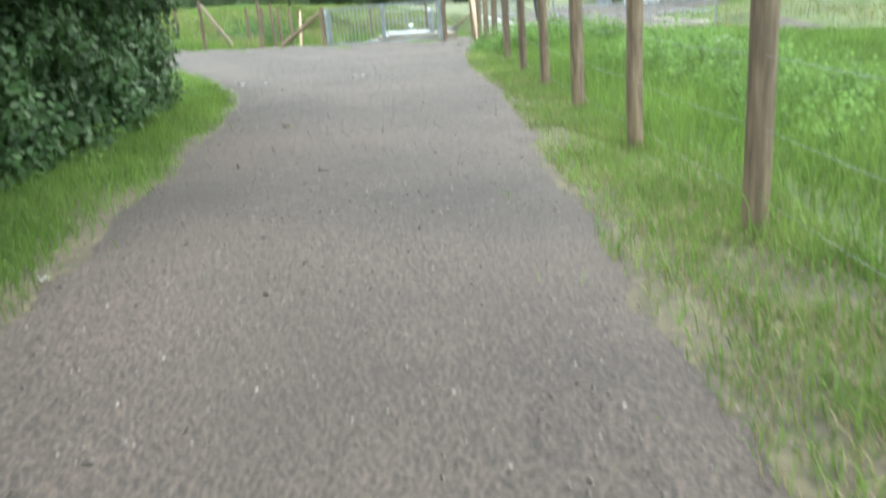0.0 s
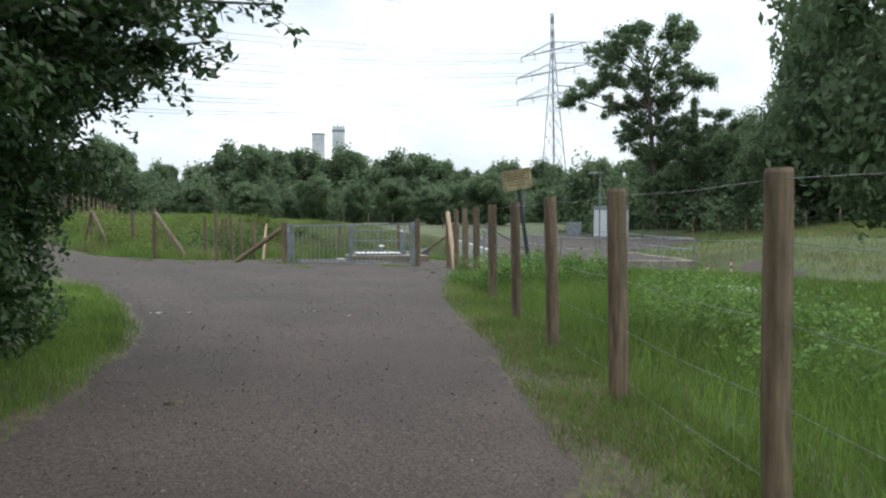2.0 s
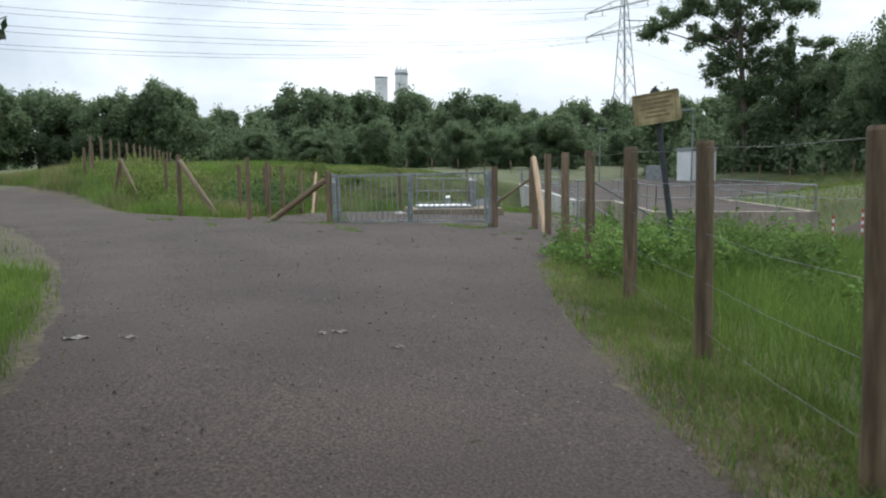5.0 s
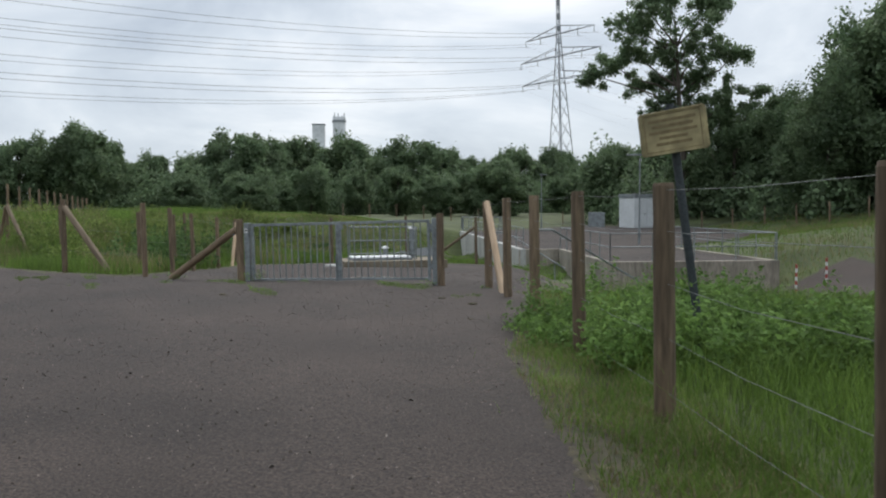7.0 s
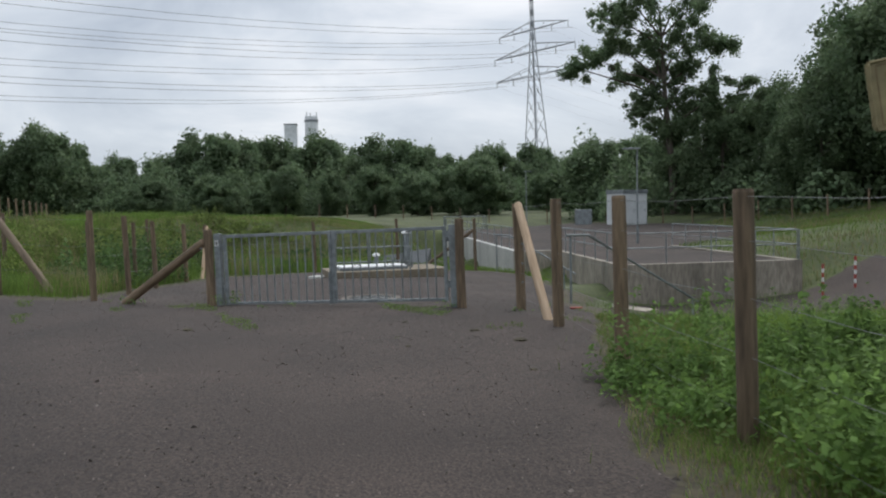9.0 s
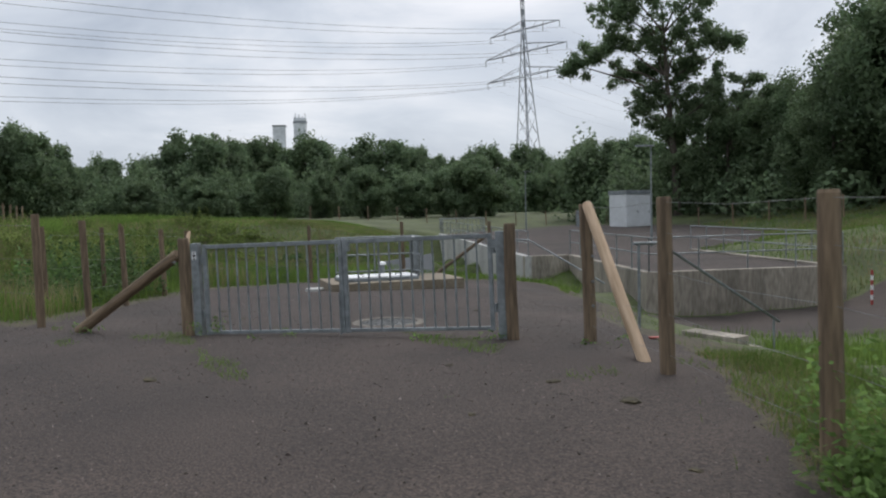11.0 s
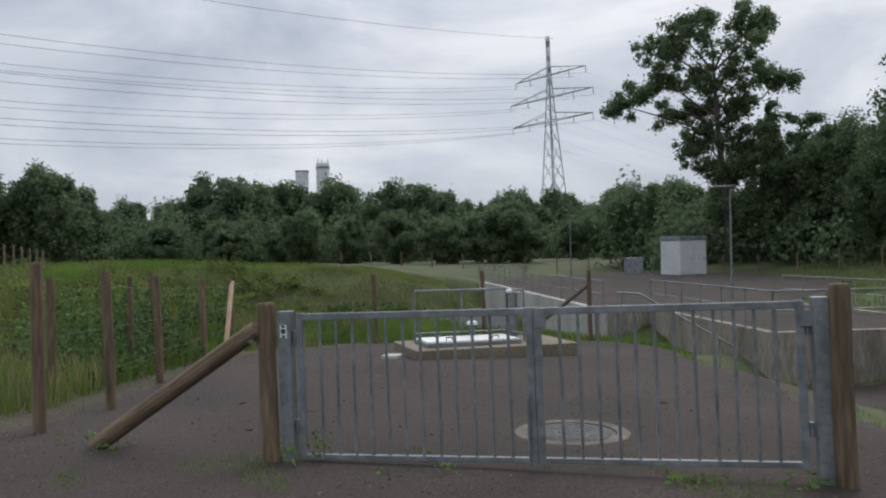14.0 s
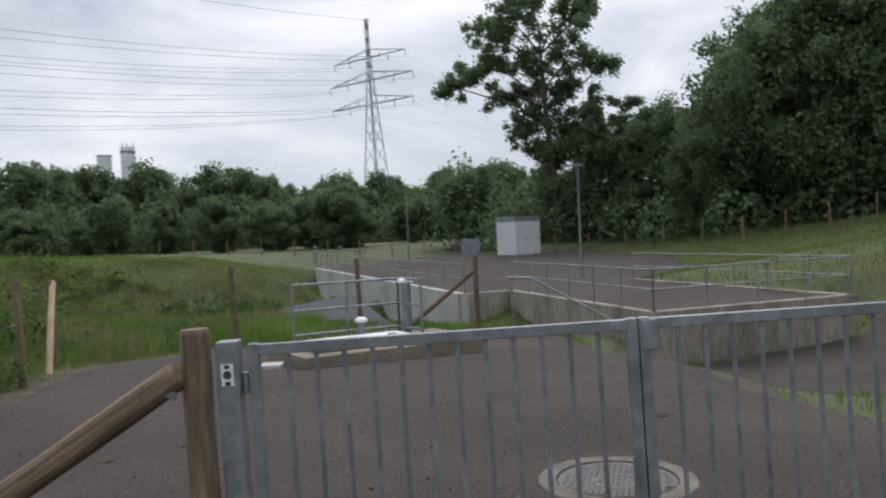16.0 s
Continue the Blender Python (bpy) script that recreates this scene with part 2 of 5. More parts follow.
# ---- ground ----
CONTROL = [  # x, y, height, reach
    (-3, 13, -0.55, 6), (1.5, 12.5, -0.6, 2.5), (0.2, 20.5, -1.9, 2.4), (3.2, 21, -2.0, 2.5), (-0.9, 27, -3.8, 2.3), (-2.9, 33, -4.8, 2.5), (-4.9, 39, -4.8, 2.5), (-6.9, 45, -4.6, 2.5), (-8.9, 51, -4.0, 2.6), (-9.0, 28, 0.95, 2.4), (-12, 29, 1.0, 3), (-10.5, 33, 0.9, 4), (-6.2, 19, -1.2, 2.5), (-9.5, 20, -1.2, 2.5), (3.5, 17, -1.6, 2), (1, 8, -0.36, 4), (-2, 5, -0.25, 4), (2.5, 4, -0.2, 2.5), (4, 8, -0.5, 2),
    (9, 13, -2.2, 3), (8, 15.3, -2.3, 2), (11.5, 16.8, -2.2, 2), (6.3, 14.6, -2.0, 1.4), (14, 15, -1.75, 4), (8.5, 8, -1.6, 3), (7.6, 4.6, -1.2, 1.8), (5.6, 12, -1.3, 2), (20, 18, -0.6, 4), (17, 13, -1.7, 3), (24, 22, 0.3, 4), (13, 6, -1.4, 5), (12, 0, -0.7, 4), (8.6, 0.5, -0.45, 2),
    (-16, 12, 1.55, 5), (-15, 22, 1.5, 6), (-11, 11, 0.8, 3), (-10.5, 7.5, 0.3, 2), (-14, 34, 0.9, 8), (-8, 8, -0.5, 4), (-9, 16, -0.7, 6), (-4.5, 22, -1.1, 3),
    (-10.7, 7.6, 0.42, 1.4), (-15.3, 9.2, 0.85, 1.4), (-12.0, 7.0, 0.42, 1.0), (-12.5, 4.8, -0.05, 1.5), (-16, 6.4, 0.0, 2.2), (-20, 7.6, 0.05, 2.5), (-25, 10, 0.3, 5), (-21, 18, 0.95, 5), (-27, 27, 1.0, 6), (-30, 40, 0.8, 14), (2, 40, -1.2, 8), (6, 55, -0.6, 10), (30, 50, 1.6, 12), (26, 30, 0.3, 9),
    (20, 42, 0.9, 8), (40, 30, 2.2, 14), (18, 60, 1.0, 8), (45, 60, 2.6, 16), (22, 8, -0.6, 7), (24, -6, 0.0, 8),
]
FLAT = [(x, y, 0.0, 5.0) for x, y in ((2, -1), (-3, -1), (6, -3), (3, -8), (7, -10), (9, -16), (10, -22), (-8, -2), (-15, 2), (-22, 5), (4, -18), (0, -14), (12, -14), (11, -8), (-40, 20), (8, -30), (-10, -12), (16, -20))]


# the upper yard behind the retaining wall
PT = -0.63
BC, BR, BK, W2, W1, WT = (6.2, 16.1), (12.5, 18.4), (8.9, 29.0), (3.4, 25.4), (1.6, 24.6), (-8.8, 56.0)
PLAZA = [BC, BR, BK, (12.5, 34), (15, 46), (12, 60), (2, 66), (-6, 63), WT, W1, W2]
PLAZA_IN = [BC, BR, BK, (13.7, 33.6), (16.2, 46), (13, 61), (2.2, 67.2), (-6, 64), WT, W1, W2]
LOW_YARD = [(5.2, 14.5), (6.5, 10.5), (10, 10.0), (15, 12.5), (17, 17), (15.5, 20.5), (12.3, 18.2), (6.2, 15.9)]


def plaza_z(x, y):
    return -0.70 + 0.36 * np.clip((y - 30) / 28, 0, 1) * np.clip((x + 5) / 7, 0, 1)


def inside(px, py, poly):
    px, py = np.asarray(px, float), np.asarray(py, float)
    r = np.zeros(px.shape, bool)
    for (x1, y1), (x2, y2) in zip(poly, poly[1:] + poly[:1]):
        c = (y1 > py) != (y2 > py)
        xi = (x2 - x1) * (py - y1) / ((y2 - y1) or 1e-9) + x1
        r ^= c & (px < xi)
    return r


def height(x, y):
    x, y = np.asarray(x, float), np.asarray(y, float)
    num, den = np.zeros_like(x), np.full_like(x, 1e-4)
    for cx, cy, h, r in CONTROL + FLAT:
        w = np.exp(-((x - cx) ** 2 + (y - cy) ** 2) / (r * r)) + 0.02 / (1 + ((x - cx) ** 2 + (y - cy) ** 2) / (r * r))
        num += w * h
        den += w
    z = num / den
    near = np.clip((-0.2 - y) / 1.0, 0, 1) * np.clip(1 - (np.abs(x - 3) - 9) / 6, 0, 1)
    z = z * (1 - near)
    far = np.clip((np.hypot(x, y - 10) - 110) / 60, 0, 1)
    z = z * (1 - far)
    d = np.full(x.shape, 1e9)
    for (x1, y1), (x2, y2) in zip(PLAZA, PLAZA[1:] + PLAZA[:1]):
        dx, dy = x2 - x1, y2 - y1
        t = np.clip(((x - x1) * dx + (y - y1) * dy) / (dx * dx + dy * dy), 0, 1)
        d = np.minimum(d, np.hypot(x - x1 - t * dx, y - y1 - t * dy))
    d = np.where(inside(x, y, PLAZA), -d, d)
    return np.minimum(z, plaza_z(x, y) + np.clip(0.16 * d, -0.25, 9))


def hz(x, y):
    return float(height(x, y))


def axis(lo, hi, step, far):
    mid = np.arange(lo, hi + 1e-6, step)
    out, s, p = [], step, hi
    while p < far:
        s *= 1.28
        p += s
        out.append(p)
    left, s, p = [], step, lo
    while p > -far:
        s *= 1.28
        p -= s
        left.append(p)
    return np.array(left[::-1] + list(mid) + out)


def grid_mesh(name, xs, ys, z, keep, material):
    X, Y = np.meshgrid(xs, ys)
    nx = len(xs)
    idx = np.arange(X.size).reshape(X.shape)
    quads = np.stack([idx[:-1, :-1], idx[:-1, 1:], idx[1:, 1:], idx[1:, :-1]], -1).reshape(-1, 4)
    if keep is not None:
        quads = quads[keep.reshape(-1)]
    used, inv = np.unique(quads, return_inverse=True)
    v = np.stack([X.ravel(), Y.ravel(), z.ravel()], -1)[used]
    me = bpy.data.meshes.new(name)
    me.from_pydata(v.tolist(), [], inv.reshape(-1, 4).tolist())
    me.materials.append(M[material])
    for f in me.polygons:
        f.use_smooth = True
    return new(name, me)


LEFT_EDGE = [(9.0, -32), (8.5, -24), (8.0, -21.2), (7.45, -20), (6.95, -18.5), (6.35, -17.4), (5.95, -16.2), (5.15, -14.5), (4.55, -13.4), (2.6, -10.9), (0.2, -8.4)]
RIGHT_EDGE = [(6.0, 0.3), (6.1, -2.4), (6.2, -4.2), (6.45, -6.5), (6.9, -8.2), (7.45, -9.9), (7.8, -10.9), (8.55, -12.8), (9.3, -15.3), (9.7, -16.6), (10.0, -17.7), (10.35, -18.75), (10.8, -20.4), (11.2, -21.6), (12.2, -26), (13.6, -32)]
PATH_EDGE = LEFT_EDGE + [ (-5.4, -3.9), (-10, -1.6), (-24, 3),
             (-26, 10.5), (-19, 8.1), (-13.9, 6.2), (-5.6, 1.35), (-3.1, 0.8), (-3.4, 2.6), (-4.4, 5.8), (-5.2, 9.5), (-3.4, 11.9), (1.5, 13.2),
             (3.6, 13.4), (5.0, 10.0), (4.9, 5.0), (5.4, 1.4)] + RIGHT_EDGE


def wobble(x, y, s, seed):
    return np.sin(x * s + 1.3 * seed) * np.cos(y * s * 1.17 + seed) + 0.6 * np.sin(x * s * 2.3 + y * s * 1.9 + seed * 2.1)


def poly_sd(x, y, poly):
    """Distance to a polygon's edge, positive inside, with a wandering outline."""
    x, y = np.asarray(x, float), np.asarray(y, float)
    d = np.full(x.shape, 1e9)
    for (x1, y1), (x2, y2) in zip(poly, poly[1:] + poly[:1]):
        dx, dy = x2 - x1, y2 - y1
        t = np.clip(((x - x1) * dx + (y - y1) * dy) / (dx * dx + dy * dy), 0, 1)
        d = np.minimum(d, np.hypot(x - x1 - t * dx, y - y1 - t * dy))
    d = np.where(inside(x, y, poly), d, -d)
    return d + 0.05 * wobble(x, y, 1.9, 3) + 0.05 * wobble(x, y, 6.0, 5) + 0.025 * wobble(x, y, 15.0, 2)


def path_sd(x, y):
    return poly_sd(x, y, PATH_EDGE)


def on_path(x, y):
    return path_sd(x, y) > 0


gx, gy = axis(-28, 34, 0.4, 2500), axis(-32, 70, 0.4, 2500)
GX, GY = np.meshgrid(gx, gy)
ground = grid_mesh("ground", gx, gy, height(GX, GY) - 0.02, None, "earth")
tagged(ground, "grassy earth rolling away from the gravel path", "ground", kind="structure")
def gravel_sheet(name, label, poly, x0, x1, y0, y1, step, wider=0.0, material="gravel", kind="path"):
    rx, ry = np.arange(x0, x1, step), np.arange(y0, y1, step)
    X, Y = np.meshgrid(rx, ry)
    sd = poly_sd(X, Y, poly) + wider * (1 + 0.5 * wobble(X, Y, 0.9, 6))
    low = np.minimum(np.minimum(sd[:-1, :-1], sd[1:, :-1]), np.minimum(sd[:-1, 1:], sd[1:, 1:]))
    z = height(X, Y) + np.clip(sd * 0.10 - 0.02, -0.05, 0.012 if wider == 0 else -0.009) + (0.004 if wider == 0 else 0.002) * wobble(X, Y, 1.1, 2)
    return tagged(grid_mesh(name, rx, ry, z, low > -0.3, material), label, kind, kind="structure")


gravel_sheet("road", "brownish grey compacted gravel path and forecourt", PATH_EDGE, -26, 14, -32, 14.5, 0.1)
gravel_sheet("ground_worn", "worn brown earth along the gravel path's edge", PATH_EDGE, -26, 14, -32, 15, 0.15, 0.7, "worn", "ground")
gravel_sheet("road_low", "brown gravel of the low yard below the wall", LOW_YARD, 4, 18, 9, 21.5, 0.2)


# ---- fences ----
def fence(label, posts, r=0.058, wires=(), material="post", sag=0.015, wire_r=0.0017, group=""):
    """posts: (x, y, height above ground); wires: heights."""
    f = empty("fence", (posts[0][0], posts[0][1], hz(posts[0][0], posts[0][1])))
    tagged(f, label, "fence", group)
    inv = f.matrix_world.inverted()
    for i, (x, y, h) in enumerate(posts):
        z = hz(x, y)
        ob = part("post", log_bm(h + 0.06, r * random.uniform(0.92, 1.1), i + int(x * 10)), material, f, smooth=False)
        ob.matrix_basis = inv @ pose(x, y, z - 0.06, random.uniform(-0.6, 0.6), LEAN + random.uniform(-0.6, 0.6)) @ pose(0, 0, 0, 0, 0, random.uniform(0, 360))
    for w in wires:
        run = []
        for (x1, y1, h1), (x2, y2, h2) in zip(posts, posts[1:]):
            a, b = [Vector((x + w * h * math.sin(radians(LEAN)), y, hz(x, y) + w * h)) for x, y, h in ((x1, y1, h1), (x2, y2, h2))]
            run += [inv @ a, inv @ ((a + b) / 2 - Vector((0, 0, sag * (1 + random.random()))))]
        run.append(inv @ b)
        part("wire", line_bm(bmesh.new(), run, wire_r), "wire", f)
    return f


def brace(name, label, a, b, r, material, seed):
    """A slanting wooden strut from a (its foot) to b (its head)."""
    a, b = Vector(a), Vector(b)
    bm = log_bm((b - a).length, r, seed)
    ob = part(name, bm, material)
    ob.matrix_world = Matrix.Translation(a) @ (b - a).to_track_quat("Z", "Y").to_matrix().to_4x4()
    tagged(ob, label, "fence strut", "fence struts")
    return ob


right_posts = [(4.85, 0.1, 1.54)] + [(5.54 + 0.722 * i, -1.9 - 2.22 * i, 1.52) for i in range(12)]
fence("weathered round timber posts with thin wires beside the path", right_posts, 0.066, (0.12, 0.35, 0.58, 0.8, 0.97))
fence("weathered round timber posts with wires along the lane", [(-2.56, 0.62, 1.56), (-5.42, 1.68, 1.68), (-10.4, 7.5, 1.35), (-11.85, 6.85, 1.2), (-15.3, 8.8, 1.25), (-15.75, 9.75, 1.3)], 0.06, (0.3, 0.6, 0.9))
fence("timber posts of an older line in the brambles", [(-4.3, 2.9, 1.45), (-5.75, 6.6, 1.6), (-7.3, 9.6, 1.6)], 0.05, (0.5, 0.9))
fence("timber posts with wires behind the forecourt", [(-2.75, 1.9, 1.5), (-3.85, 4.5, 1.5), (-5.1, 7.9, 1.55), (-5.85, 10.35, 1.5), (-3.14, 12.2, 1.6), (-0.75, 13.4, 1.65), (1.78, 13.5, 1.65)], 0.055, (0.3, 0.6, 0.9))


# ---- gate ----
def gate():
    g = empty("gate", (0, 0, 0))
    g.matrix_world = pose(2, 0, 0, 0, LEAN) @ pose(-2, 0, 0)
    tagged(g, "closed double-leaf galvanised steel bar gate between posts", "gate")
    for x, w in ((0.135, 0.1), (3.885, 0.1)):
        part("gate_post", box((x - 0.05, 0.0, -0.1), (x + w - 0.05, 0.1, 1.15), 0.006), "zinc", g)
    for x0, x1, n in ((0.225, 2.012, 12), (2.018, 3.79, 12)):
        leaf = empty("leaf")
        leaf.parent = g
        for za, zb in ((0.03, 0.07), (1.075, 1.125)):
            part("rail", box((x0, 0.03, za), (x1, 0.07, zb), 0.004), "zinc", leaf)
        for x in (x0, x1 - 0.05):
            part("stile", box((x, 0.027, 0.02), (x + 0.05, 0.073, 1.13), 0.004), "zinc", leaf)
        for i in range(n):
            x = x0 + 0.05 + (x1 - x0 - 0.1) * (i + 1) / (n + 1)
            part("bar", rod_bm(bmesh.new(), (x, 0.05, 0.06), (x, 0.05, 1.08), 0.0115, seg=8), "zinc", leaf)
        for z in (0.28, 0.95):
            hx = x0 - 0.02 if x0 < 1 else x1 + 0.02
            part("hinge", rod_bm(bmesh.new(), (hx, 0.05, z - 0.05), (hx, 0.05, z + 0.05), 0.018, seg=10), "zinc", leaf)
    part("lock_case", box((2.03, 0.02, 0.98), (2.10, 0.085, 1.12), 0.005), "zinc", g)
    part("drop_bolt", rod_bm(bmesh.new(), (1.96, 0.015, 0.0), (1.96, 0.015, 0.5), 0.009, seg=8), "zinc", g)
    part("latch_plate", box((3.76, 0.015, 0.96), (3.86, 0.03, 1.06), 0.003), "zinc", g)
    return g


gate()
for x, y, h in ((0.0, 0.0, 1.17), (4.0, 0.0, 1.28)):
    p = part("gatepost", log_bm(h + 0.1, 0.07, int(x * 7) + 3), "post")
    p.matrix_world = pose(x, y, -0.1, 0, LEAN)
    tagged(p, "weathered round timber post beside the steel gate", "post", "timber gate posts")
brace("strut", "weathered timber strut leaning on the gate post", (-1.66, 0.19, -0.02), (-0.09, -0.02, 0.98), 0.072, "post", 5)
brace("strut", "fresh peeled pale timber strut leaning on a fence post", (5.38, -1.38, -0.03), (4.83, 0.0, 1.47), 0.06, "pale", 6)


# ---- trees ----
def crown(seed, rx, rz, zc, leaf, count, lumps=26, material="leaf", thin=0.0):
    """Leaves in lumps around an uneven crown; centre at height zc."""
    rng = np.random.default_rng(seed)
    d = rng.normal(size=(lumps, 3)); d /= np.linalg.norm(d, axis=1)[:, None]
    rad = rng.uniform(0.45, 0.98, lumps) ** 0.7
    c = d * rad[:, None] * np.array([rx, rx, rz]) + np.array([0, 0, zc])
    size = rng.uniform(0.2, 0.44, lumps) * rx * (1 - thin) * (34 / lumps) ** 0.3
    which = rng.choice(lumps, count, p=size ** 2 / (size ** 2).sum())
    n = rng.normal(size=(count, 3)); n /= np.linalg.norm(n, axis=1)[:, None]
    shell = np.abs(rng.normal(0.74, 0.22, count))
    tall = rng.uniform(0.65, 1.5, lumps)
    pos = c[which] + n * (shell * size[which])[:, None] * np.stack([np.ones(count), np.ones(count), tall[which]], 1)
    pos += rng.normal(size=(count, 3)) * 0.02 * rx
    return leaf_quads(rng, pos, n, leaf)


def leaf_quads(rng, pos, n, leaf):
    count = len(pos)
    up = n + rng.normal(size=(count, 3)) * 0.8
    up /= np.linalg.norm(up, axis=1)[:, None]
    t = np.cross(up, rng.normal(size=(count, 3))); t /= np.linalg.norm(t, axis=1)[:, None]
    b = np.cross(up, t)
    s = leaf * rng.uniform(0.6, 1.3, count)[:, None]
    return np.stack([pos - t * s, pos - b * s * 0.55 + t * s * 0.1, pos + t * s, pos + b * s * 0.55 + t * s * 0.1], 1)


def limbs(seed, h, r, spread, n=7, top=0.85):
    rng = random.Random(seed)
    bm = bmesh.new()
    pts = [Vector((0, 0, -0.2))]
    for i in range(1, 6):
        pts.append(Vector((rng.uniform(-0.03, 0.03) * h, rng.uniform(-0.03, 0.03) * h, h * top * i / 5)))
    for i, (a, b) in enumerate(zip(pts, pts[1:])):
        rod_bm(bm, a, b, r * (1 - i * 0.17), r * (1 - (i + 1) * 0.17), seg=8)
    for k in range(n):
        z = rng.uniform(0.3, 0.8)
        i = min(int(z / top * 5), 4)
        a = pts[i].lerp(pts[i + 1], 0.5)
        ang = rng.uniform(0, 6.28)
        b = a + Vector((math.cos(ang) * spread * 0.5, math.sin(ang) * spread * 0.5, h * rng.uniform(0.03, 0.08)))
        c = b + Vector((math.cos(ang + 0.4) * spread * 0.4, math.sin(ang + 0.4) * spread * 0.4, h * rng.uniform(0.02, 0.06)))
        rod_bm(bm, a, b, r * 0.4, r * 0.25, seg=6)
        rod_bm(bm, b, c, r * 0.25, r * 0.1, seg=6)
    return bm


def tree(label, seed, h, w, leaf, count, lumps=26, low=0.12, material="leaf", thin=0.0, r=None):
    t = empty("tree")
    tagged(t, label, "tree")
    part("trunk", limbs(seed, h, r or h * 0.018, w * 0.45, top=0.68), "bark", t)
    zc, rz = h * (1 + low) / 2, h * (1 - low) / 2 * 0.86
    me = faces_mesh("crown", crown(seed, w * 0.8, rz, zc, leaf, count, lumps, material, thin), 4, material)
    c = new("crown", me)
    c.parent = t
    return t


FAR_TREES = [(-71.8, 89.4, 12.0, 0.9), (-76.3, 85.7, 10.9, 1), (-77.4, 110.1, 11.5, 0.8), (-71.7, 113.8, 11.3, 0.9), (-60.4, 108.9, 14.9, 1.0), (-58.6, 115.5, 14.4, 0.8), (-59.6, 131.7, 15.3, 1), (-52.0, 134.8, 16.0, 1.1), (-49.5, 146.4, 14.0, 1), (-35.4, 129.8, 14.8, 1.15), (-30.8, 136.2, 13.6, 0.8), (-31.2, 161.6, 13.0, 0.8), (-24.2, 152.8, 13.4, 0.8), (-17.2, 143.7, 13.3, 0.9), (-10.3, 144.4, 13.7, 0.9), (-5.4, 164.8, 12.5, 1), (1.8, 135.0, 12.6, 0.8), (6.8, 124.9, 12.4, 0.9), (10.9, 114.6, 11.1, 0.9), (14.6, 104.3, 9.8, 0.9), (-87.0, 115.6, 10.7, 1.2), (-79.4, 132.6, 11.5, 1.2), (-70.9, 148.4, 12.2, 1.2), (-49.7, 162.1, 13.1, 1.3), (-16.1, 174.0, 12.3, 1.3), (-68.7, 58.6, 10.5, 1), (-62.7, 57.6, 9.0, 1), (-56.7, 56.3, 9.1, 0.9), (-52.0, 60.1, 10.2, 0.9), (-65.6, 47.4, 10.7, 1.1), (-61.5, 36.6, 9.3, 1.1)]
bases = [tree("dense dark green broadleaf tree at the wood's edge", 11 + i, 10.0, 4.7, 0.185, 26000, 80, -0.04) for i in range(5)]
for i, (x, y, h, w) in enumerate(FAR_TREES):
    src = bases[i % 5]
    s = h / 10.0 * 1.045
    m = pose(x, y, hz(x, y) - 0.2, 0, 0, (i * 77) % 360)
    ob = src if i < 5 else copy_thing(src, m)
    ob.scale = (1, 1, 1)
    ob.matrix_basis = m @ Matrix.Diagonal((s * w, s * w, s, 1))
    tagged(ob, group="trees of the far wood")


# ---- power line, silos ----
def beam(bm, a, b, r):
    rod_bm(bm, a, b, r, seg=4)


PY = Vector((-18.9, 245.0, 0.0))
LINE = Vector((-0.58, -0.81, 0)).normalized()
ARMS = ((43, 16.5), (50.5, 17), (57.5, 14.5))


def pylon(pos, top=69.8, arms=ARMS):
    p = empty("pylon", pos)
    p.matrix_world = pose(*pos, 0, LEAN)
    tagged(p, "grey steel lattice pylon with three crossarms", "pylon")
    side = Vector((LINE.y, -LINE.x, 0)).normalized()
    fwd = LINE
    half = lambda z: 0.35 + 3.6 * max(0, 1 - z / 60.0) ** 1.15
    bm = bmesh.new()
    zs = [0, 9, 17, 24, 30, 35.5, 40.5, 45, 49, 53, 57, 61, 65, top]
    cor = [(1, 1), (1, -1), (-1, -1), (-1, 1)]
    P = lambda c, z: side * c[0] * half(z) + fwd * c[1] * half(z) + Vector((0, 0, z))
    for a, b in zip(zs, zs[1:]):
        for i in range(4):
            c, d = cor[i], cor[(i + 1) % 4]
            beam(bm, P(c, a), P(c, b), 0.15)
            beam(bm, P(c, a), P(d, b), 0.075)
            beam(bm, P(d, a), P(c, b), 0.075)
    part("mast", bm, "steel", p)
    for z, L in arms:
        bm = bmesh.new()
        for s in (1, -1):
            tip = side * s * L + Vector((0, 0, z))
            for f in (1, -1):
                beam(bm, side * s * half(z) + fwd * f * half(z) + Vector((0, 0, z)), tip, 0.12)
                beam(bm, side * s * half(z) + fwd * f * half(z) + Vector((0, 0, z + 2.6)), tip, 0.09)
                for k in (0.25, 0.5, 0.75):
                    beam(bm, (side * s * half(z) + Vector((0, 0, z))).lerp(tip, k), (side * s * half(z) + Vector((0, 0, z + 2.6))).lerp(tip, k + 0.1), 0.08)
        part("crossarm", bm, "steel", p)
        for s in (1, -1):
            for k in (0.55, 1.0):
                a = side * s * L * k + Vector((0, 0, z))
                part("insulator", rod_bm(bmesh.new(), a, a - Vector((0, 0, 2.0)), 0.12, seg=6), "steel", p)
    return p


pylon(PY)


